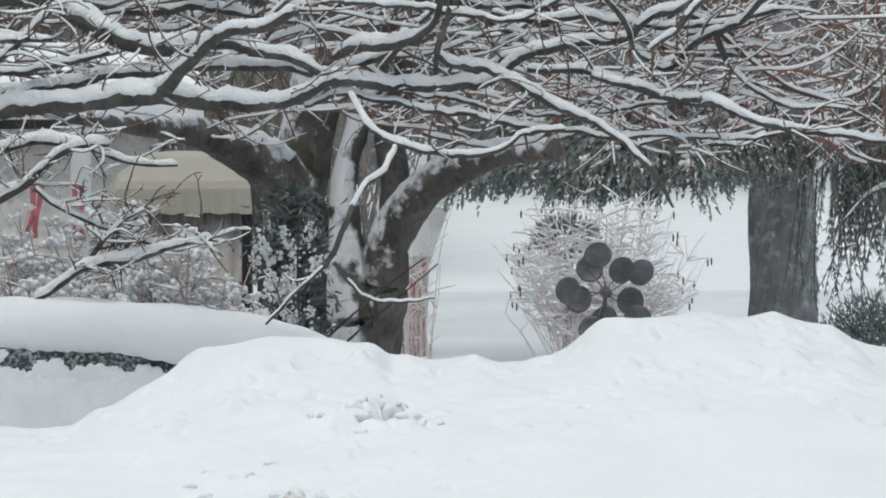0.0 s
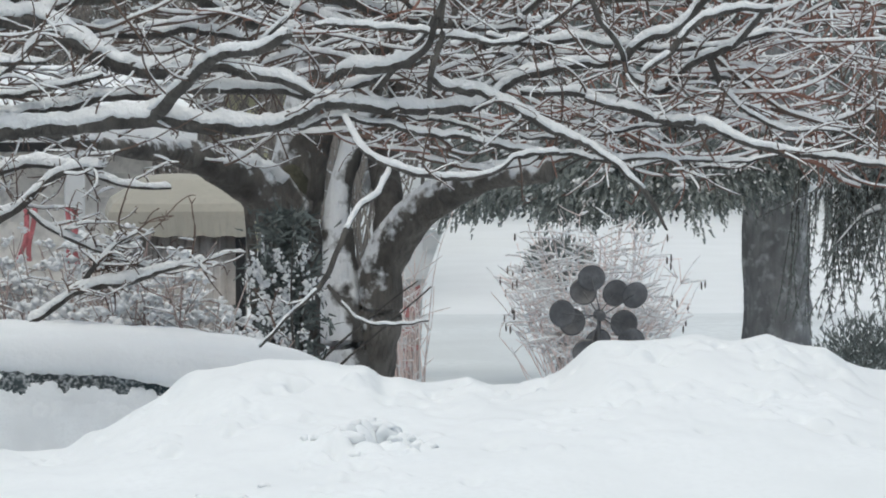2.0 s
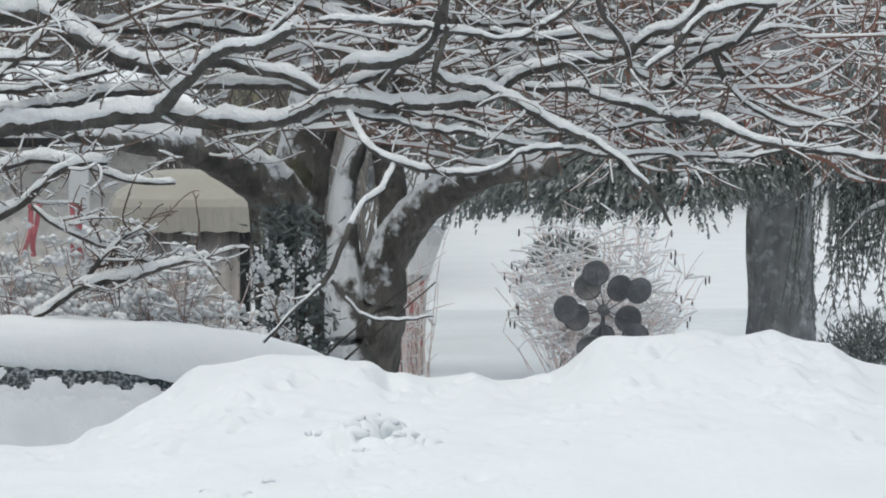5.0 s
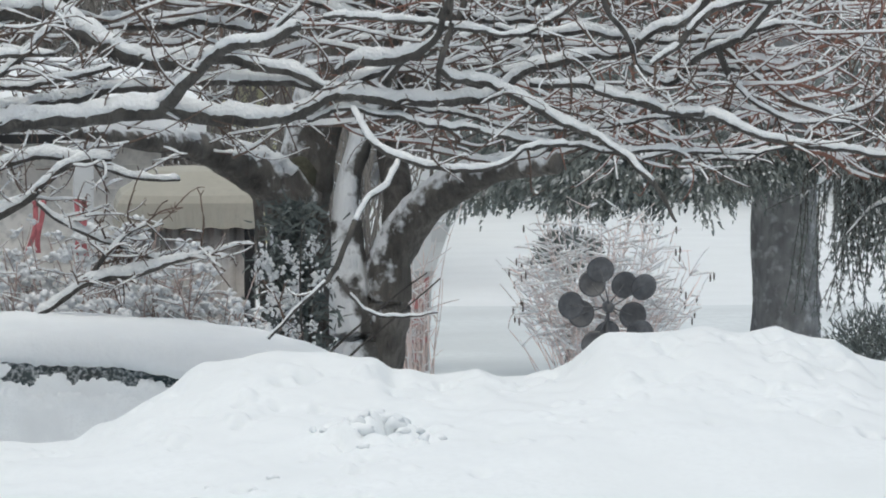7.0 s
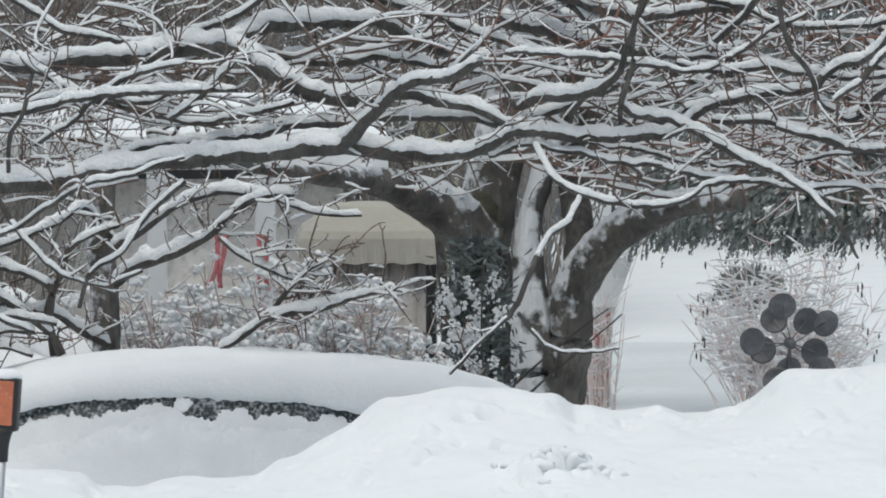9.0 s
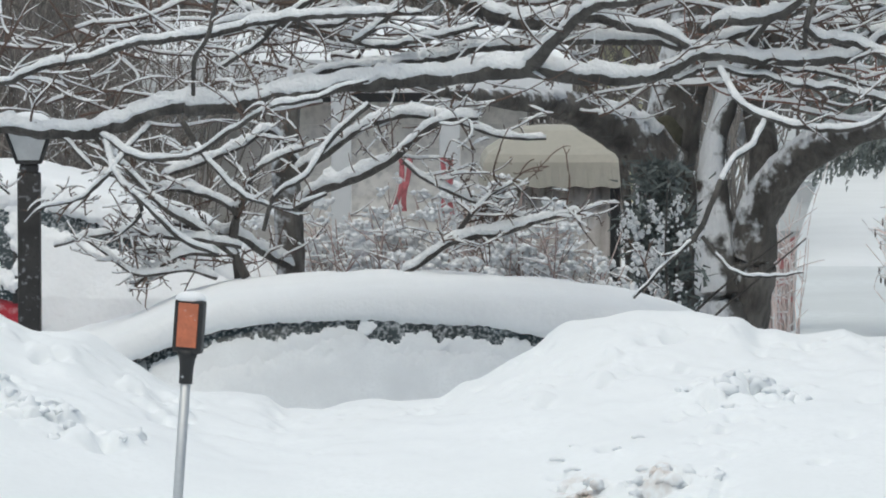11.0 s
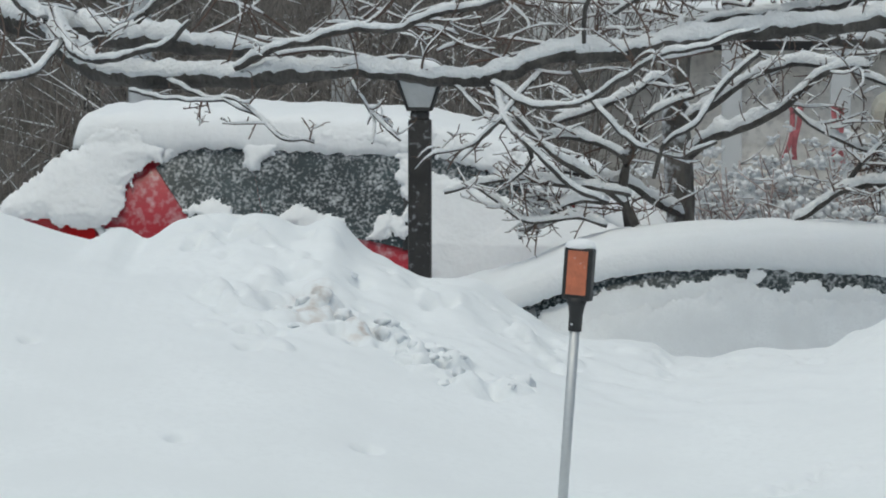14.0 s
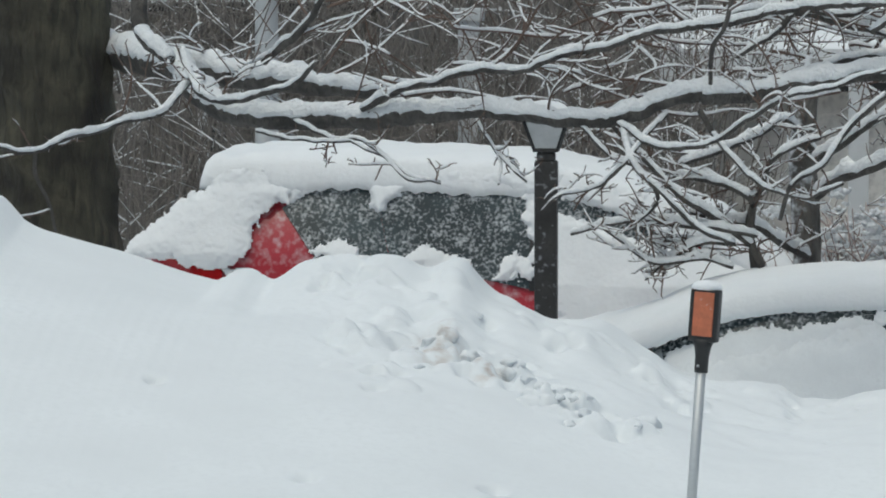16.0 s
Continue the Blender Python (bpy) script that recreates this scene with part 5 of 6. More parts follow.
def small_tree():
    tree = thing("young_tree", "small crooked tree with snow-covered twigs", "tree", (-0.75, 28.2, 0.42))
    inv = Matrix.Translation((0.75, -28.2, -0.42))
    snow, fine = Geo(), Geo()
    for name, path in (
        ("trunk", [(-0.40, 28.20, 1.13, 0.062), (-0.39, 28.20, 1.53, 0.054), (-0.40, 28.20, 1.81, 0.054), (-0.42, 28.20, 2.04, 0.051), (-0.40, 28.20, 2.30, 0.042), (-0.36, 28.20, 2.55, 0.031)]),
        ("limb", [(-0.34, 28.10, 1.88, 0.031), (-0.24, 27.90, 1.97, 0.031), (-0.07, 27.70, 2.03, 0.028), (0.12, 27.60, 2.14, 0.025), (0.31, 27.50, 2.31, 0.022), (0.53, 27.40, 2.35, 0.014)]),
        ("limb", [(-0.36, 28.10, 2.05, 0.025), (-0.19, 28.00, 2.16, 0.025), (-0.02, 27.90, 2.28, 0.022), (0.15, 27.80, 2.34, 0.020), (0.37, 27.70, 2.33, 0.017), (0.65, 27.60, 2.25, 0.014), (0.87, 27.60, 2.24, 0.011)]),
        ("limb", [(-0.39, 28.10, 1.57, 0.025), (-0.50, 27.90, 1.64, 0.025), (-0.63, 27.70, 1.74, 0.022), (-0.77, 27.60, 1.78, 0.022), (-0.96, 27.50, 1.83, 0.017)]),
        ("limb", [(-0.63, 27.60, 1.46, 0.025), (-0.65, 27.60, 1.63, 0.025), (-0.67, 27.60, 1.78, 0.022), (-0.60, 27.60, 1.96, 0.019), (-0.54, 27.60, 2.10, 0.017), (-0.32, 27.60, 2.19, 0.014)]),
        ("limb", [(-0.36, 28.10, 2.10, 0.023), (-0.50, 28.00, 2.25, 0.022), (-0.63, 27.90, 2.19, 0.020), (-0.80, 27.80, 2.12, 0.020), (-1.02, 27.80, 2.04, 0.014)]),
        ("limb", [(0.17, 27.40, 1.59, 0.019), (0.31, 27.40, 1.68, 0.022), (0.42, 27.40, 1.75, 0.022), (0.64, 27.40, 1.78, 0.022), (0.83, 27.40, 1.85, 0.019), (1.03, 27.40, 1.89, 0.014)]),
        ("limb", [(0.42, 27.40, 1.77, 0.017), (0.50, 27.40, 1.88, 0.014), (0.61, 27.40, 1.98, 0.011), (0.70, 27.40, 2.03, 0.008)]),
        ("limb", [(0.17, 27.50, 2.13, 0.014), (0.28, 27.50, 2.04, 0.014), (0.48, 27.50, 1.95, 0.014), (0.67, 27.50, 1.88, 0.014), (0.81, 27.50, 1.84, 0.011)]),
        ("limb", [(-0.74, 27.50, 1.68, 0.019), (-0.90, 27.40, 1.68, 0.017), (-1.06, 27.40, 1.60, 0.014), (-1.17, 27.40, 1.50, 0.008)]),
        ("limb", [(-0.60, 27.50, 1.56, 0.025), (-0.66, 27.50, 1.70, 0.022), (-0.66, 27.50, 1.89, 0.019), (-0.85, 27.50, 1.98, 0.017), (-1.04, 27.50, 2.00, 0.014)]),
        ("limb", [(-0.63, 27.50, 1.71, 0.017), (-0.79, 27.40, 1.75, 0.017), (-0.96, 27.40, 1.76, 0.017), (-1.23, 27.30, 1.80, 0.014), (-1.53, 27.30, 1.73, 0.011)]),
        ("limb", [(-0.74, 27.40, 1.57, 0.014), (-0.88, 27.40, 1.61, 0.014), (-1.12, 27.30, 1.59, 0.011), (-1.28, 27.30, 1.70, 0.011), (-1.39, 27.30, 1.77, 0.008)]),
        ("limb", [(-0.66, 27.50, 1.67, 0.022), (-0.85, 27.40, 1.82, 0.022), (-1.01, 27.30, 1.93, 0.022), (-1.17, 27.30, 2.10, 0.019), (-1.33, 27.20, 2.27, 0.016)]),
    ):
        p = spline([(a, b, c, r * (1.4 if name == "trunk" else 0.88)) for a, b, c, r in path], 0.025)
        p[:, 2] += [0.012 * noise.noise(Vector((a * 6, c * 6, 7))) for a, _, c, _ in p]
        g = Geo()
        tube(g, p, 10 if name == "trunk" else 7, 0.16)
        g.obj(name, BARK_SNOW if name == "trunk" else BARK, tree).matrix_parent_inverse = inv
        limb_snow(snow, p, 1.6, 0.055, 8)
        if name == "limb":
            twigs_from(p, 10, 0.27, fine, snow, (0, 0, 0.05), 0.8, 0.006, 1, 1.5)
    for geo, name, mat in ((fine, "twig_wood", TWIG), (snow, "limb_snow", SNOW_LIMB)):
        tagged(geo.obj(name, mat, tree), kind="stuff").matrix_parent_inverse = inv


big_tree()
spread_tree()
small_tree()


def spruce(x, y, height, reach, low, r, boughs, label, sprays=70, seed=1, leaflets=8, skirt=0):
    """Spruce with drooping boughs, hanging sprays and snow on top."""
    rng = random.Random(seed)
    tree = thing("spruce", label, "tree", (x, y, 0.4))
    g = Geo()
    tube(g, spline([(0, 0, -0.3, r * 1.25), (0.02, 0, 0.5, r * 1.05), (0, 0, 1.4, r), (0, 0, height * 0.5, r * 0.6), (0, 0, height, 0.02)], 0.12), 18, 0.12)
    g.obj("trunk", GREY_BARK, tree)
    wood, leaf, snow = Geo(), Geo(), Geo()
    for i in range(boughs):
        k = (i + 0.5) / boughs
        z = low + (height - low) * k ** 2.2
        a = i * 2.4 + rng.uniform(-0.4, 0.4)
        ln = reach * (1 - 0.85 * (z - low) / (height - low)) * rng.uniform(0.75, 1.15)
        if i < skirt:
            # lowest ring, reaching out over the field
            z, a, ln = low + rng.uniform(-0.12, 0.2), math.pi + rng.uniform(-0.55, 1.15) if i % 15 else rng.uniform(-1.2, 0.2), rng.uniform(1.1, 2.35)
        d = Vector((math.cos(a), math.sin(a), 0))
        pts = [(*(d * ln * t + Vector((0, 0, z + 0.25 * ln * (t - 1.35 * t * t)))), 0.028 * (1 - 0.85 * t)) for t in np.linspace(0, 1, 6)]
        p = spline(pts, 0.12)
        tube(wood, p, 5)
        side = Vector((-d.y, d.x, 0))
        n = int(sprays * ln / reach * (1.0 if z < 2.6 else 0.15)) + 10
        for _ in range(n):
            t = rng.uniform(0.12, 1.0)
            q = Vector(p[int(t * (len(p) - 1))][:3])
            wide = 0.32 * ln * (0.3 + t) * (1.15 - t) * rng.uniform(-1, 1)
            c = q + side * wide + Vector((0, 0, -abs(wide) * 0.3))
            out = (d * rng.uniform(0.2, 0.8) + side * (0.9 if wide > 0 else -0.9) * rng.random() + Vector((0, 0, -rng.uniform(0.3, 1.0)))).normalized()
            axis = rng.uniform(0.14, 0.30)
            for m in range(leaflets):
                u = (m + 0.5) / leaflets
                bent = (out + Vector((0, 0, -0.5 * u))).normalized()
                root = c + bent * axis * u
                turn = Vector((rng.gauss(0, 1), rng.gauss(0, 1), rng.gauss(0, 0.6))).normalized()
                o2 = (bent * 0.9 + turn * 0.42).normalized()
                ls, w = rng.uniform(0.035, 0.07) * (8 / leaflets) ** 0.7 * (1.1 - 0.5 * u), 0.011 * 8 / leaflets
                s2 = o2.cross(turn + Vector((0.3, 0.1, 0.2))).normalized() * w
                o = len(leaf.v)
                leaf.v += [root - s2, root + s2, root + o2 * ls + s2 * 0.35, root + o2 * ls - s2 * 0.35]
                leaf.f.append((o, o + 1, o + 2, o + 3))
        if i > boughs * 0.3 or i < skirt:
            for t in np.linspace(0.2, 0.97, 9):
                q = p[int(t * (len(p) - 1))]
                if rng.random() < 0.7:
                    snow.clump((q[0] + rng.gauss(0, 0.05), q[1] + rng.gauss(0, 0.05), q[2] + 0.03), rng.uniform(0.04, 0.09), rng, 5)
    wood.obj("bough_wood", BARK, tree)
    leaf.obj("foliage", NEEDLE, tree, "grey-green hanging needle sprays", False)
    snow.obj("bough_snow", SNOW_LIMB, tree, "pads of snow on the boughs")
    for c in tree.children:
        if c.name.split(".")[0] in ("bough_wood", "foliage", "bough_snow"):
            tagged(c, kind="stuff")
    return tree


spruce(5.10, 36.5, 11, 2.6, 1.62, 0.21, 84, "large spruce with drooping grey-green boughs over the field", 420, 4, skirt=30)
spruce(3.7, 60.0, 18, 5.4, 1.6, 0.3, 80, "dark spruce far behind the old tree with snow pads", 130, 5, 4)
spruce(8.5, 61.0, 18, 5.6, 1.3, 0.3, 80, "far dark spruce with snow pads", 130, 8, 4)
spruce(-1.6, 56.0, 18, 5.0, 1.5, 0.3, 80, "far dark spruce with snow pads", 120, 6, 4)
spruce(-7.0, 55.0, 17, 5.0, 1.5, 0.3, 70, "far dark spruce with snow pads", 120, 7, 4)


def yew():
    """Dark evergreen shrub against the old trunk, clotted with snow."""
    rng = random.Random(12)
    bush = thing("yew_shrub", "dark evergreen shrub clotted with snow at the trunk's foot", "shrub", (1.62, 31.3, 0.42))
    leaf, snow, wood = Geo(), Geo(), Geo()
    for _ in range(9):
        tube(wood, wander((rng.gauss(0, 0.05), rng.gauss(0, 0.05), -0.05), (rng.gauss(0, 0.2), rng.gauss(0, 0.2), 1), 1.5, 0.012, 0.004, 0.12, 0.0, 0.1, rng), 5)
    for _ in range(2600):
        z = rng.uniform(0.1, 1.5)
        w = 0.20 * (1.15 - 0.45 * z / 1.5)
        c = Vector((rng.gauss(0, w * 0.55), rng.gauss(0, 0.10), z))
        d = Vector((rng.gauss(0, 0.7), rng.gauss(0, 0.5), rng.uniform(-0.5, 1))).normalized()
        s = d.cross(Vector((rng.gauss(0, 1), rng.gauss(0, 1), rng.gauss(0, 1)))).normalized() * rng.uniform(0.006, 0.013)
        ln = rng.uniform(0.04, 0.09)
        o = len(leaf.v)
        leaf.v += [c - s, c + s, c + d * ln + s * 0.4, c + d * ln - s * 0.4]
        leaf.f.append((o, o + 1, o + 2, o + 3))
    for _ in range(44):
        z = rng.uniform(0.45, 1.3)
        cx, cy = rng.gauss(-0.03, 0.10), -0.22 + rng.gauss(0, 0.03)
        size, tall = rng.choice((0.35, 0.5, 0.7, 1.0)), rng.uniform(0.7, 1.8)
        for _ in range(30):
            s = size * rng.uniform(0.006, 0.019)
            snow.ball((cx + rng.gauss(0, 0.030 * size), cy + rng.gauss(0, 0.012), z + rng.gauss(0, 0.036 * size * tall)), s * rng.uniform(0.6, 1.3), s * 0.5, s * rng.uniform(0.6, 1.4), 4, 6, 0.45)
    wood.obj("stem_wood", BARK, bush)
    tagged(leaf.obj("foliage", YEW, bush, "", False), kind="stuff")
    tagged(snow.obj("clot_snow", SNOW_LIMB, bush), kind="stuff")


def snowy_shrub():
    """Broad twiggy shrub with snow sitting in tufts."""
    rng = random.Random(31)
    bush = thing("hydrangea_shrub", "broad brown shrub with tufts of snow on every stem", "shrub", (0.95, 29.8, 0.42))
    stems, snow = Geo(), Geo()
    outline = ([-1.9, -1.2, -0.7, -0.3, -0.1, 0.05, 0.23, 0.43], [1.2, 1.38, 1.52, 1.58, 1.56, 1.38, 1.16, 0.85])
    for _ in range(360):
        x = rng.uniform(-1.8, 0.40)
        top = np.interp(x, *outline) * rng.uniform(0.6, 0.98)
        w = wander((x * 0.8 + rng.gauss(0, 0.06), rng.gauss(0, 0.22), 0), (x * 0.14 + rng.gauss(0, 0.10), rng.gauss(0, 0.15), 1), top, 0.006, 0.003, 0.13, 0.0, 0.09, rng)
        tube(stems, w, 4)
        for _ in range(7):
            q = w[rng.randrange(len(w) // 3, len(w))]
            t = wander(q[:3], (rng.gauss(0, 1), rng.gauss(0, 0.8), rng.uniform(-0.1, 0.8)), rng.uniform(0.08, 0.25), 0.004, 0.002, 0.25, 0.0, 0.05, rng)
            e = t[-1]
            if e[2] > np.interp(e[0], *outline) + 0.03 or e[0] > 0.46:
                continue
            tube(stems, t, 4)
            limb_snow(snow, t, 1.0, 0.02, 5, 0.35)
            if rng.random() < 0.62:
                snow.clump((e[0], e[1], e[2] + 0.008), rng.choice((0.018, 0.028, 0.040, 0.056)), rng, 12)
    tagged(stems.obj("stem_wood", STEM, bush), kind="stuff")
    tagged(snow.obj("tuft_snow", SNOW_LIMB, bush), kind="stuff")


def bare_bush():
    """Fan of pale thin stems behind the wind spinner."""
    rng = random.Random(17)
    bush = thing("bare_bush", "fan-shaped bare bush with rime on its stems", "shrub", (3.10, 28.9, 0.42))
    stems, snow, pods = Geo(), Geo(), Geo()
    def shoot(tip, bow, r):
        """A stem from the root to the tip, bowed outwards, with side twigs kept inside the round crown."""
        root = Vector((rng.gauss(0, 0.06), rng.gauss(0, 0.06), 0.0))
        mid = root.lerp(tip, 0.55) + Vector((-bow * (tip.x - root.x), 0, 0.05))
        pts = []
        for k in range(18):
            t = k / 17
            p = root * (1 - t) ** 2 + mid * (2 * t * (1 - t)) + tip * t * t
            p += 0.012 * Vector((noise.noise(p * 9 + tip * 7), noise.noise(p * 9 + tip * 3), noise.noise(p * 8)))
            pts.append((*p, r * (1 - 0.55 * t)))
        w = np.array(pts)
        tube(stems, w, 4)
        for _ in range(13):
            q = w[rng.randrange(8, len(w))]
            t = wander(q[:3], (1.2 * (q[0] - root.x) + rng.gauss(0, 0.8), rng.gauss(0, 0.6), rng.uniform(-0.1, 0.9)), rng.uniform(0.05, 0.19), 0.0026, 0.0014, 0.2, 0.0, 0.03, rng)
            e = t[-1]
            if ((e[0]) / 0.56) ** 2 + ((e[2] - 1.25) / 0.44) ** 2 > 1:
                continue
            tube(stems, t, 4)
            if rng.random() < 0.9:
                limb_snow(snow, t, 1.5, 0.02, 5, 0.1)
            if abs(e[0]) > 0.36 and rng.random() < 0.22:
                pods.ball((e[0], e[1], e[2] - 0.02), 0.005, 0.005, 0.022, 5, 6, 0.1)

    for _ in range(155):
        a, k = rng.uniform(0, 2 * math.pi), math.sqrt(rng.random())
        tip = Vector((0.50 * k * math.cos(a), rng.gauss(0, 0.16), 1.26 + 0.38 * k * math.sin(a)))
        shoot(tip, rng.uniform(0.1, 0.4), 0.0036)
    for dx, dz in ((-0.50, 0.98), (-0.44, 0.92), (-0.38, 0.95)):
        shoot(Vector((dx, -0.05, dz)), 0.1, 0.005)
    tagged(stems.obj("stem_wood", PALE_STEM, bush), kind="stuff")
    tagged(snow.obj("stem_snow", SNOW_LIMB, bush), kind="stuff")
    tagged(pods.obj("pod_seed", POD, bush), kind="stuff")
    ball = thing("evergreen_tuft", "dark rounded evergreen tuft behind the bare bush", "shrub", (3.03, 30.0, 0.52))
    leaf, wood = Geo(), Geo()
    tube(wood, np.array([(0, 0, -0.15, 0.03), (0, 0, 0.6, 0.025), (0.02, 0, 1.15, 0.02)]), 6)
    for _ in range(620):
        v = Vector((rng.gauss(0, 1), rng.gauss(0, 1), rng.gauss(0, 1))).normalized() * rng.uniform(0.6, 1.0)
        c = Vector((v.x * 0.17, v.y * 0.12, 1.2 + v.z * 0.10))
        d = (v + Vector((0, 0, 0.5))).normalized()
        s = d.cross(Vector((rng.gauss(0, 1), rng.gauss(0, 1), rng.gauss(0, 1)))).normalized() * 0.008
        o = len(leaf.v)
        leaf.v += [c - s, c + s, c + d * 0.05 + s * 0.3, c + d * 0.05 - s * 0.3]
        leaf.f.append((o, o + 1, o + 2, o + 3))
    wood.obj("stem", BARK, ball)
    tagged(leaf.obj("foliage", NEEDLE, ball, "", False), kind="stuff")


def weeping_conifer():
    """Conifer whose thin branchlets hang straight down like a curtain."""
    rng = random.Random(61)
    tree = thing("weeping_conifer", "weeping conifer with dark hanging branchlets", "tree", (6.0, 34.6, 0.42))
    g = Geo()
    tube(g, spline([(0, 0, -0.1, 0.11), (0.03, 0, 1.0, 0.10), (0, 0, 2.4, 0.07), (0.05, 0, 4.0, 0.02)], 0.1), 12, 0.15)
    g.obj("trunk", GREY_BARK, tree)
    wood, leaf, snow = Geo(), Geo(), Geo()

    def strand(p, length):
        w = wander(p, (rng.gauss(0, 0.10), rng.gauss(0, 0.1), -1), length, 0.004, 0.002, 0.12, -0.04, 0.05, rng)
        tube(wood, w, 4)
        for _ in range(int(length * 130)):
            q = Vector(w[rng.randrange(len(w))][:3])
            d = Vector((rng.gauss(0, 0.55), rng.gauss(0, 0.4), -1)).normalized()
            s = d.cross(Vector((rng.gauss(0, 1), rng.gauss(0, 1), 0.2))).normalized() * 0.004
            o, ln = len(leaf.v), rng.uniform(0.02, 0.05)
            leaf.v += [q - s, q + s, q + d * ln + s * 0.3, q + d * ln - s * 0.3]
            leaf.f.append((o, o + 1, o + 2, o + 3))

    for i in range(16):
        z = rng.uniform(1.15, 2.3)
        a = math.pi + rng.gauss(0, 0.45) if i < 12 else rng.uniform(-1.2, 1.2)
        ln = rng.uniform(0.75, 1.05)
        p = spline([(0, 0, z, 0.022), (0.35 * ln * math.cos(a), 0.35 * ln * math.sin(a), z + 0.14, 0.015), (0.75 * ln * math.cos(a), 0.75 * ln * math.sin(a), z + 0.10, 0.010), (ln * math.cos(a), ln * math.sin(a), z - 0.08, 0.005)], 0.04)
        tube(wood, p, 6)
        limb_snow(snow, p, 1.6, 0.05, 6)
        for _ in range(24):
            q = p[rng.randrange(len(p) // 4, len(p))]
            strand((q[0] + rng.gauss(0, 0.02), q[1] + rng.gauss(0, 0.05), q[2]), rng.uniform(0.2, 0.95))
    wood.obj("branchlet_wood", BARK, tree)
    leaf.obj("foliage", NEEDLE, tree, "dark grey-green scale foliage", False)
    snow.obj("bough_snow", SNOW_LIMB, tree)
    for c in tree.children:
        if c.name.split(".")[0] != "trunk":
            tagged(c, kind="stuff")
    low = thing("low_juniper", "low dark evergreen shrub behind the snow bank", "shrub", (5.27, 33.6, 0.42))
    leaf, wood = Geo(), Geo()
    for _ in range(8):
        tube(wood, wander((rng.gauss(0, 0.05), rng.gauss(0, 0.05), -0.05), (rng.gauss(0, 0.6), rng.gauss(0, 0.4), 1), 0.6, 0.012, 0.004, 0.12, 0.0, 0.1, rng), 5)
    for _ in range(5200):
        v = Vector((rng.gauss(0, 1), rng.gauss(0, 1), rng.gauss(0, 1))).normalized() * rng.uniform(0.4, 1.0)
        c = Vector((v.x * 0.40, v.y * 0.25, 0.36 + v.z * 0.36))
        d = (v * 0.6 + Vector((rng.gauss(0, 0.4), rng.gauss(0, 0.4), 0.3))).normalized()
        s = d.cross(Vector((rng.gauss(0, 1), rng.gauss(0, 1), rng.gauss(0, 1)))).normalized() * 0.006
        o, ln = len(leaf.v), rng.uniform(0.025, 0.06)
        leaf.v += [c - s, c + s, c + d * ln + s * 0.4, c + d * ln - s * 0.4]
        leaf.f.append((o, o + 1, o + 2, o + 3))
    tagged(wood.obj("stem_wood", BARK, low), kind="stuff")
    tagged(leaf.obj("foliage", NEEDLE, low, "", False), kind="stuff")


yew()
snowy_shrub()
bare_bush()
weeping_conifer()


def wind_spinner():
    """Garden wind spinner: two wheels of dark cupped discs on a pole."""
    x, y, hub = 2.98, 27.6, 1.60
    sp = thing("wind_spinner", "garden wind spinner with dark metal discs on arms", "wind spinner", (x, y, 0.42))
    g = Geo()
    tube(g, np.array([(0, 0, -0.1, 0.011), (0, 0, 0.6, 0.011), (0, 0, hub - 0.42, 0.010)]), 8)
    g.obj("pole", DISC, sp)
    h = Geo()
    h.loft([[(r * math.cos(a), d, hub - 0.42 + r * math.sin(a)) for a in np.linspace(0, 2 * math.pi, 14, endpoint=False)] for d, r in ((-0.12, 0.012), (-0.11, 0.024), (-0.02, 0.03), (0.05, 0.024), (0.06, 0.012))])
    h.obj("hub", DISC, sp)
    for wheel_y, count, reach, first, turn in ((-0.10, 5, 0.195, 104, 0.0), (0.02, 5, 0.135, 52, 0.9)):
        for i in range(count):
            a = radians(first + 72 * i)
            c = Vector((reach * math.cos(a), wheel_y, hub - 0.42 + reach * math.sin(a)))
            b = Geo()
            tube(b, np.array([(0, wheel_y, hub - 0.42, 0.0035), (c.x * 0.5, wheel_y - 0.012, hub - 0.42 + (c.z - hub + 0.42) * 0.5, 0.003), (*c, 0.003)]), 6)
            arm = b.obj("arm", DISC, sp)
            d = Geo()
            m = Matrix.Translation(c) @ Matrix.Rotation(0.35 * math.sin(i * 2.1 + turn), 4, "Z") @ Matrix.Rotation(0.3 * math.cos(i * 1.7 + turn), 4, "X")
            rings = []
            for r, dep in ((0.006, 0.016), (0.033, 0.013), (0.056, 0.006), (0.068, -0.002), (0.069, -0.006), (0.056, 0.0), (0.03, 0.007), (0.004, 0.010)):
                rings.append([m @ Vector((r * math.cos(t), dep, r * math.sin(t))) for t in np.linspace(0, 2 * math.pi, 20, endpoint=False)])
            d.loft(rings)
            d.obj("disc", DISC, arm)


wind_spinner()


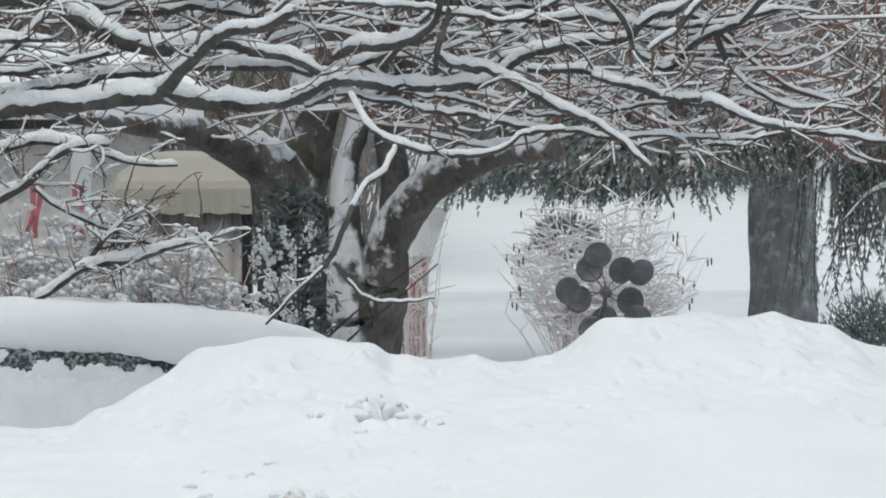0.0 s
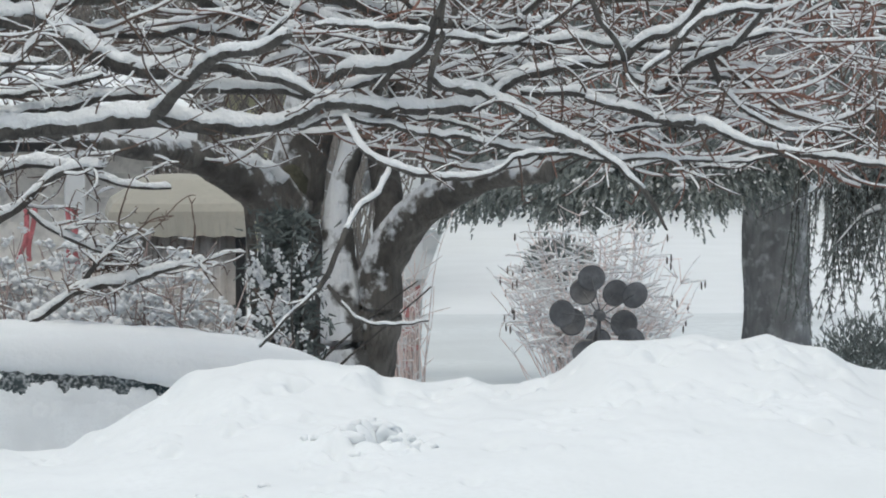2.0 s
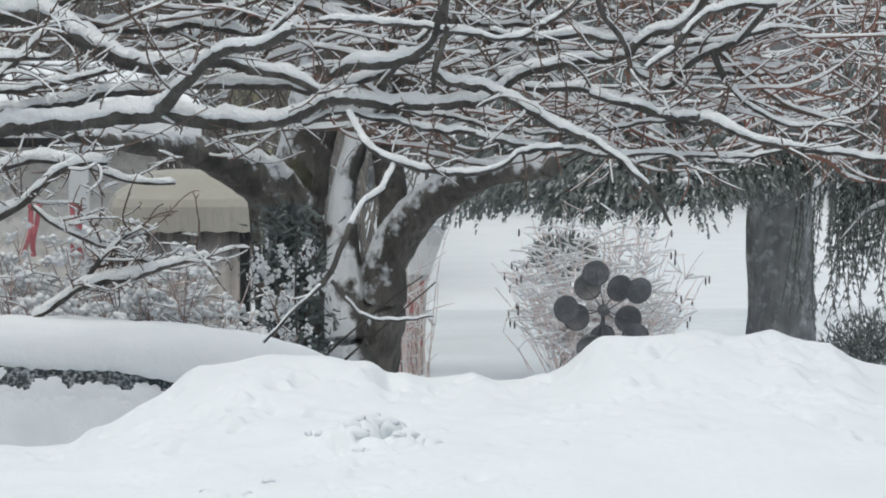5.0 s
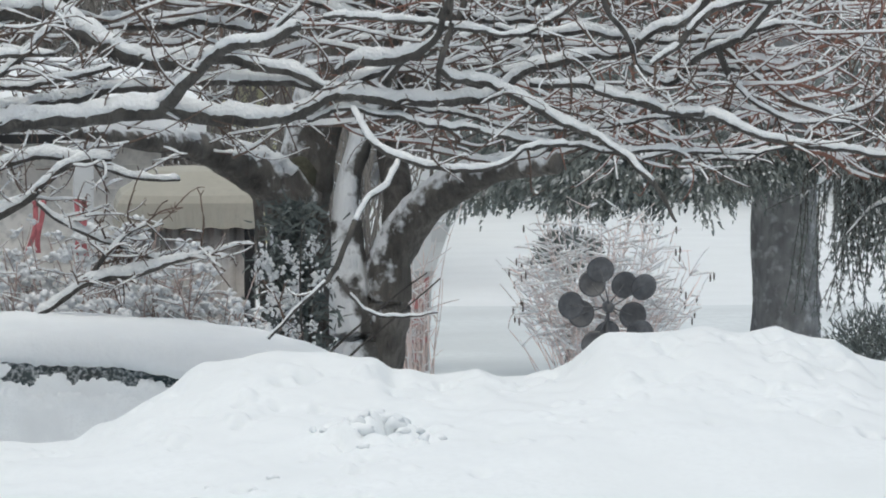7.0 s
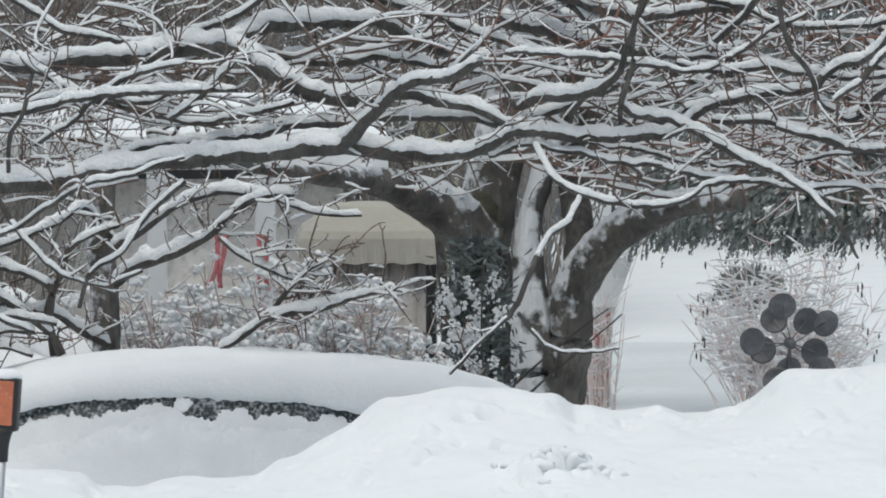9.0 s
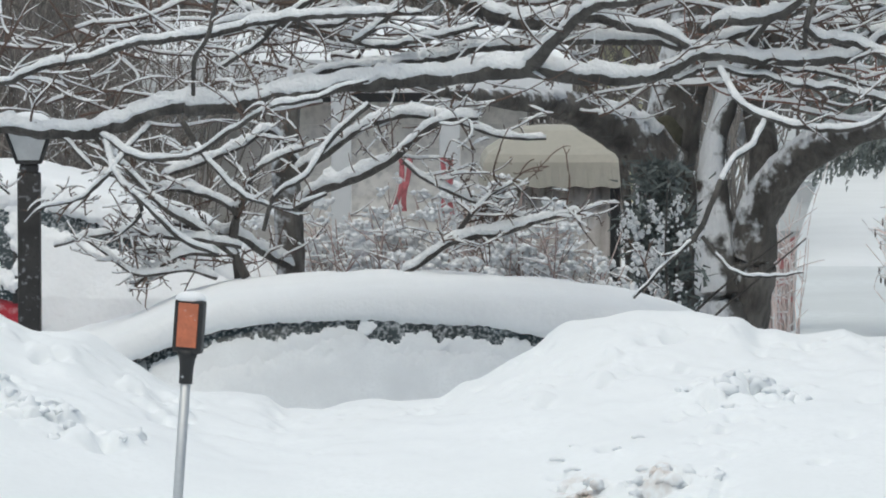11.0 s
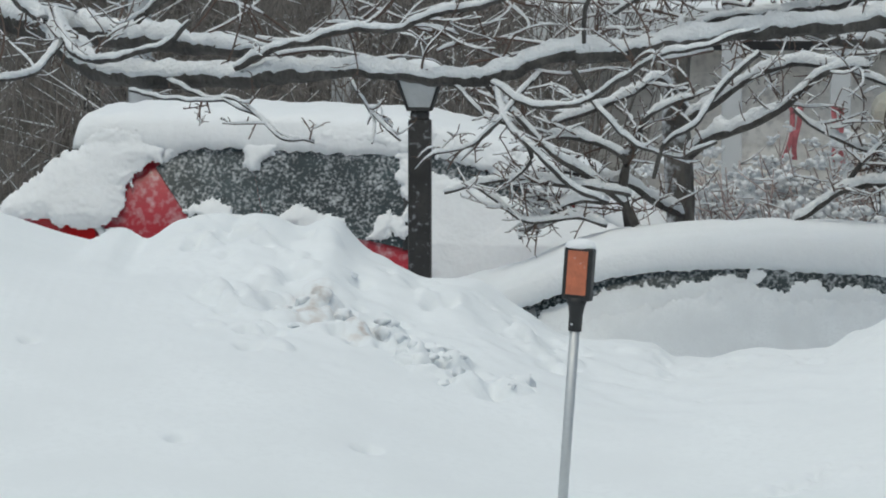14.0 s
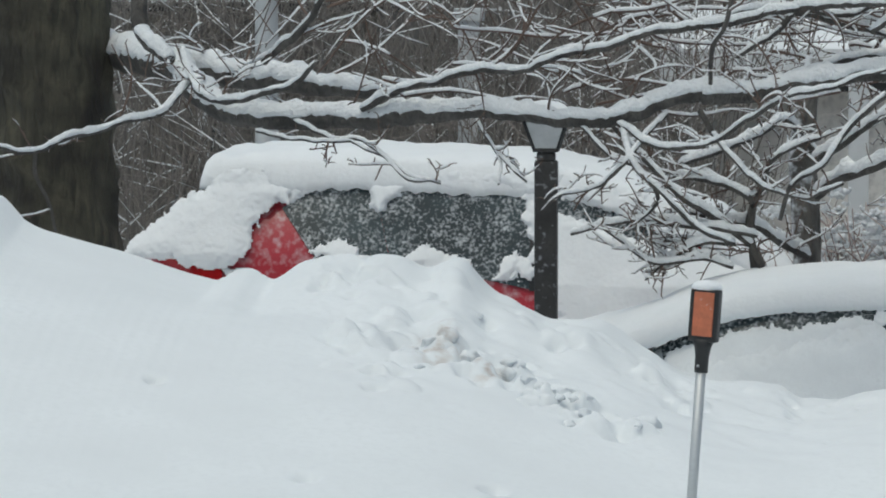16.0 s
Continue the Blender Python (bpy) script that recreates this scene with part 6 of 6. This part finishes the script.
# ---- garden gazebo, house and what stands behind ----
def gazebo():
    x1, y0 = 1.553, 34.0
    ez = 1.754
    w = 0.43
    gz = thing("garden_swing", "small canopied garden seat with beige canvas and taupe curtains", "garden seat", (x1 - w, y0 + w, 0.42))
    z = ez - 0.42
    g = Geo()

    def square(a, zz, soft=0.0):
        pts = []
        for cx, cy in ((-1, -1), (1, -1), (1, 1), (-1, 1)):
            pts.append((cx * a, cy * a, zz))
        out = []
        for i in range(4):
            p, q = pts[i], pts[(i + 1) % 4]
            for t in (0.0, 0.2, 0.4, 0.6, 0.8):
                sag = -soft * math.sin(t * math.pi)
                out.append((p[0] + (q[0] - p[0]) * t, p[1] + (q[1] - p[1]) * t, zz + sag))
        return out
    g.loft([square(w, z, 0.0), square(w * 0.995, z + 0.02), square(w * 0.93, z + 0.07, 0.006), square(w * 0.72, z + 0.13, 0.008), square(w * 0.45, z + 0.21, 0.008), square(w * 0.2, z + 0.225, 0.0), square(0.03, z + 0.23)], True, True)
    g.obj("canopy", CANVAS, gz, "", False)
    for i in range(4):
        v = Geo()
        m = Matrix.Rotation(i * math.pi / 2, 4, "Z")
        top, bot = [], []
        for k in range(41):
            s = -w + 2 * w * k / 40
            d = 0.008 * math.sin(k * 1.3)
            top.append(m @ Vector((s, -w - 0.003, z)))
            bot.append(m @ Vector((s, -w - 0.01 + d, z - 0.13 - 0.006 * math.sin(k * 0.9))))
        back_t = [p + m.to_3x3() @ Vector((0, 0.006, 0)) for p in top]
        back_b = [p + m.to_3x3() @ Vector((0, 0.006, 0)) for p in bot]
        v.loft([[a, b, c, d] for a, b, c, d in zip(top, bot, back_b, back_t)])
        v.obj("valance", CANVAS, gz, "hanging canvas edge", False)
    for cx in (-1, 1):
        for cy in (-1, 1):
            part("leg", bevel_box((0.06, 0.06, z), (cx * (w - 0.06), cy * (w - 0.06), z / 2 - 0.02), 0.008), TRIM, gz)
    for cx, cy, run in ((1, -1, 0.42), (-1, -1, 0.40), (1, 1, 0.3), (-1, 1, 0.3)):
        c = Geo()
        rings = []
        for k in range(50):
            s = cx * (w - 0.02 - run * k / 49)
            d = 0.012 * math.sin(k * 0.6) + 0.004 * math.sin(k * 1.9)
            yy = cy * (w - 0.1) + d
            rings.append([(s, yy, 0.02), (s, yy, z - 0.05), (s, yy + 0.008, z - 0.05), (s, yy + 0.008, 0.02)])
        c.loft(rings)
        c.obj("curtain", DRAPE, gz, "gathered curtain dusted with snow")
    # curtain along the far side
    c = Geo()
    rings = []
    for k in range(120):
        s = -w + 0.05 + (2 * w - 0.1) * k / 119
        d = 0.03 * math.sin(k * 0.8)
        rings.append([(s, w - 0.12 + d, 0.02), (s, w - 0.12 + d, z - 0.05), (s, w - 0.11 + d, z - 0.05), (s, w - 0.11 + d, 0.02)])
    c.loft(rings)
    c.obj("curtain", DRAPE, gz, "drawn curtain along the far side")


def house(name, x0, x1, y0, y1, eave, ridge, wall_mat, label, windows=(), board=0.16):
    """House with lapped boards, a snow-covered roof and windows on the front."""
    h = thing(name, label, "house", ((x0 + x1) / 2, (y0 + y1) / 2, 0.3))
    inv = Matrix.Translation((-(x0 + x1) / 2, -(y0 + y1) / 2, -0.3))
    g = Geo()
    g.box((x0, y0, 0.3), (x1, y1, eave))
    g.obj("wall", wall_mat, h, "", False).matrix_parent_inverse = inv
    n = int((eave - 0.4) / board)
    mesh = None
    for i in range(n):
        z = 0.4 + i * board
        if mesh is None:
            b = Geo()
            b.loft([[(x0 - 0.01, y0 - 0.006, 0), (x0 - 0.01, y0 - 0.024, 0.0), (x0 - 0.01, y0 - 0.004, board)], [(x1 + 0.01, y0 - 0.006, 0), (x1 + 0.01, y0 - 0.024, 0.0), (x1 + 0.01, y0 - 0.004, board)]])
            ob = b.obj("board", wall_mat, h, "", False)
            mesh = ob.data
        else:
            ob = new("board", mesh)
            ob.parent = h
        ob.matrix_parent_inverse = inv
        ob.location = (0, 0, z)
    r = Geo()
    ym = (y0 + y1) / 2
    for lift, mat, nm in ((0.0, TRIM, "roof"), (0.06, SNOW, "roof_snow")):
        r = Geo()
        t = 0.06 if nm == "roof" else 0.22
        e = 0.35 if nm == "roof" else 0.32
        r.loft([[(x, y0 - e, eave - 0.05 + lift), (x, ym, ridge + lift), (x, y1 + e, eave - 0.05 + lift), (x, y1 + e, eave - 0.05 + lift + t), (x, ym, ridge + lift + t), (x, y0 - e, eave - 0.05 + lift + t)] for x in (x0 - 0.3, x1 + 0.3)])
        r.obj(nm, mat, h, "", False).matrix_parent_inverse = inv
    for wx, wz, ww, wh in windows:
        f = Geo()
        f.box((wx - ww / 2 - 0.07, y0 - 0.05, wz - wh / 2 - 0.07), (wx + ww / 2 + 0.07, y0 + 0.02, wz + wh / 2 + 0.07))
        wi = f.obj("window", WHITE_PAINT, h, "white-framed window", False)
        wi.matrix_parent_inverse = inv
        for sx in (-1, 1):
            q = Geo()
            q.box((wx + sx * ww / 4 - ww / 4 + 0.02, y0 - 0.056, wz - wh / 2), (wx + sx * ww / 4 + ww / 4 - 0.02, y0 - 0.04, wz + wh / 2))
            q.obj("pane", DARK_PANE, wi, "", False)
    return h


def porch_columns():
    for i, (x, w) in enumerate(((-0.177, 0.13), (0.517, 0.13), (-2.672, 0.13))):
        c = thing("porch_column", "pale painted square porch column", "column", (x, 36.0, 0.42), "porch columns")
        part("shaft", bevel_box((w, w, 2.1), (0, 0, 1.05), 0.008), PALE_SIDING, c)
        part("base", bevel_box((w + 0.06, w + 0.06, 0.12), (0, 0, 0.06), 0.01), PALE_SIDING, c)
        part("capital", bevel_box((w + 0.06, w + 0.06, 0.08), (0, 0, 2.12), 0.01), PALE_SIDING, c)


def red_bow(x, z, ln, tilt):
    """Ribbon bow with hanging tails."""
    b = thing("ribbon_bow", "faded red ribbon bow with long tails", "ribbon", (x, 35.0, z), "ribbon bows")
    for s in (-1, 1):
        g = Geo()
        rings = []
        for k in range(12):
            t = k / 11
            cx = s * (0.012 + 0.02 * t) + 0.012 * math.sin(t * 5 + s) + tilt * t * ln
            rings.append([(cx - 0.016, -0.01 * math.sin(t * 6), -ln * t), (cx + 0.016, 0.01 * math.sin(t * 6), -ln * t), (cx + 0.016, 0.006, -ln * t), (cx - 0.016, 0.006, -ln * t)])
        g.loft(rings)
        g.obj("tail", RIBBON, b)
        l = Geo()
        l.ball((s * 0.022, 0, 0.012), 0.022, 0.012, 0.018, 6, 10, 0.25)
        l.obj("loop", RIBBON, b)
    k = Geo()
    k.ball((0, -0.01, 0.01), 0.014, 0.014, 0.014)
    k.obj("knot", RIBBON, b)


gazebo()
house("grey_house", -1.2, 1.05, 37.6, 42, 2.05, 2.22, SIDING, "grey-beige boarded house behind the garden")
house("yellow_shed", 2.0, 2.75, 52.0, 54, 1.95, 2.6, YELLOW, "small pale yellow shed far behind the trees")
house("brown_house", -9.5, -3.6, 40.0, 44, 2.5, 3.0, BROWN_WALL, "brown shingled house behind the thicket", [(-4.6, 1.7, 0.5, 0.8), (-6.4, 1.7, 0.8, 0.9)])
porch_columns()
red_bow(0.229, 1.717, 0.30, -0.12)
red_bow(0.482, 1.727, 0.33, 0.03)


def utility_pole():
    x = -3.799
    p = thing("utility_pole", "pale grey metal pole before the thicket", "pole", (x, 34.4, 0.42))
    g = Geo()
    tube(g, np.array([(0, 0, -0.2, 0.075), (0, 0, 2, 0.072), (0, 0, 6.5, 0.062)]), 14)
    g.obj("shaft", ALLOY, p)
    part("cap", bevel_box((0.16, 0.16, 0.05), (0, 0, 6.5), 0.015), ALLOY, p)


def sign_board():
    """Board with red lettering that cannot be read, beside the old tree."""
    s = thing("sign_board", "tall white board with unreadable red lettering and snow", "sign", (2.78, 38.0, 0.42))

    def slab(name, outline, y0, y1, mat, label=""):
        g = Geo()
        g.loft([[(x - 2.78, y, z - 0.42) for x, z in outline] for y in (y0, y1)])
        return g.obj(name, mat, s, label, False)

    slab("panel", [(2.55, 0.38), (2.885, 0.38), (2.893, 0.75), (2.902, 1.02), (2.925, 1.10), (2.985, 1.27), (3.04, 1.42), (2.55, 1.46)], 0.04, 0.0, WHITE_PAINT, "white slanting panel")
    slab("lower_board", [(2.68, 0.40), (2.872, 0.40), (2.878, 0.75), (2.886, 1.03), (2.68, 1.03)], -0.002, -0.022, BOARD, "weathered pinkish lower board")
    slab("band", [(2.68, 1.05), (2.905, 1.05), (2.918, 1.095), (2.68, 1.095)], -0.002, -0.014, ALLOY, "grey band")
    slab("upper_plate", [(2.90, 1.29), (2.985, 1.29), (3.01, 1.385), (2.90, 1.395)], -0.002, -0.012, PALE_SIDING, "pale grey plate")
    for z, x0, x1, h in ((0.98, 2.85, 2.882, 0.08), (0.83, 2.74, 2.83, 0.09), (0.845, 2.84, 2.87, 0.10), (0.72, 2.76, 2.86, 0.06), (0.60, 2.76, 2.868, 0.05), (0.47, 2.77, 2.82, 0.09)):
        slab("lettering", [(x0, z), (x1, z + 0.012), (x1, z + h), (x0, z + h - 0.018)], -0.023, -0.027, SIGN_RED, "red bars of lettering")
    part("edge_post", bevel_box((0.035, 0.06, 0.40), (-0.11, -0.08, 0.10), 0.006), BARK, s, "dark post")
    part("top_snow", bevel_box((0.47, 0.12, 0.07), (0.02, 0.02, 1.055), 0.03), SNOW, s)


def sign_shrub():
    rng = random.Random(77)
    x = 2.661
    bush = thing("small_shrub", "small bare pinkish shrub before the board", "shrub", (x, 36.0, 0.42))
    stems, snow = Geo(), Geo()
    for _ in range(26):
        w = wander((rng.gauss(0, 0.05), rng.gauss(0, 0.05), 0), (rng.gauss(0, 0.10), rng.gauss(0, 0.2), 1), rng.uniform(0.6, 1.25), 0.005, 0.002, 0.1, 0.0, 0.09, rng)
        tube(stems, w, 4)
        for _ in range(3):
            q = w[rng.randrange(len(w) // 3, len(w))]
            t = wander(q[:3], (rng.gauss(0, 0.7), rng.gauss(0, 0.5), rng.uniform(0.1, 1.0)), rng.uniform(0.1, 0.25), 0.0035, 0.0018, 0.15, 0.0, 0.05, rng)
            tube(stems, t, 4)
            limb_snow(snow, t, 1.2, 0.02, 5, 0.2)
    tagged(stems.obj("stem_wood", PALE_STEM, bush), kind="stuff")
    tagged(snow.obj("stem_snow", SNOW_LIMB, bush), kind="stuff")


utility_pole()
sign_board()
sign_shrub()


def thicket(name, x0, x1, y0, y1, low, high, count, seed, label):
    """Dense grey-brown undergrowth and far saplings."""
    rng = random.Random(seed)
    g, s = Geo(), Geo()
    for _ in range(count):
        x, y = rng.uniform(x0, x1), rng.uniform(y0, y1)
        ln = rng.uniform(low, high)
        r = rng.choice((0.004, 0.006, 0.010)) * (y / 38) ** 2
        w = wander((x, y, 0.3), (rng.gauss(0, 0.22), rng.gauss(0, 0.2), 1), ln, r, r * 0.35, 0.10, 0.0, 0.25, rng)
        tube(g, w, 3)
        for _ in range(5):
            q = w[rng.randrange(len(w) // 4, len(w))]
            t = wander(q[:3], (rng.gauss(0, 0.65), rng.gauss(0, 0.5), rng.uniform(0.1, 1.2)), rng.uniform(0.3, 0.9), r * 0.7, r * 0.3, 0.2, 0.0, 0.16, rng)
            tube(g, t, 3)
            if rng.random() < 0.2:
                limb_snow(s, t, 1.2, 0.03, 4)
    ob = g.obj(name, THICKET)
    tagged(ob, label, "thicket", kind="stuff")
    sn = s.obj("twig_snow", SNOW_LIMB, ob, "snow lying on the twigs")
    tagged(sn, kind="stuff")


thicket("thicket", -5.5, -1.0, 34.8, 38.5, 1.6, 3.8, 850, 41, "grey-brown bare undergrowth with snow")
thicket("middle_thicket", -5.0, 3.2, 45.0, 50.0, 2.2, 5.4, 950, 43, "dark bare woods behind the houses with snow")
thicket("far_thicket", -7.0, 12.0, 64.0, 74.0, 3.0, 7.5, 700, 42, "far bare woods veiled in snowfall")
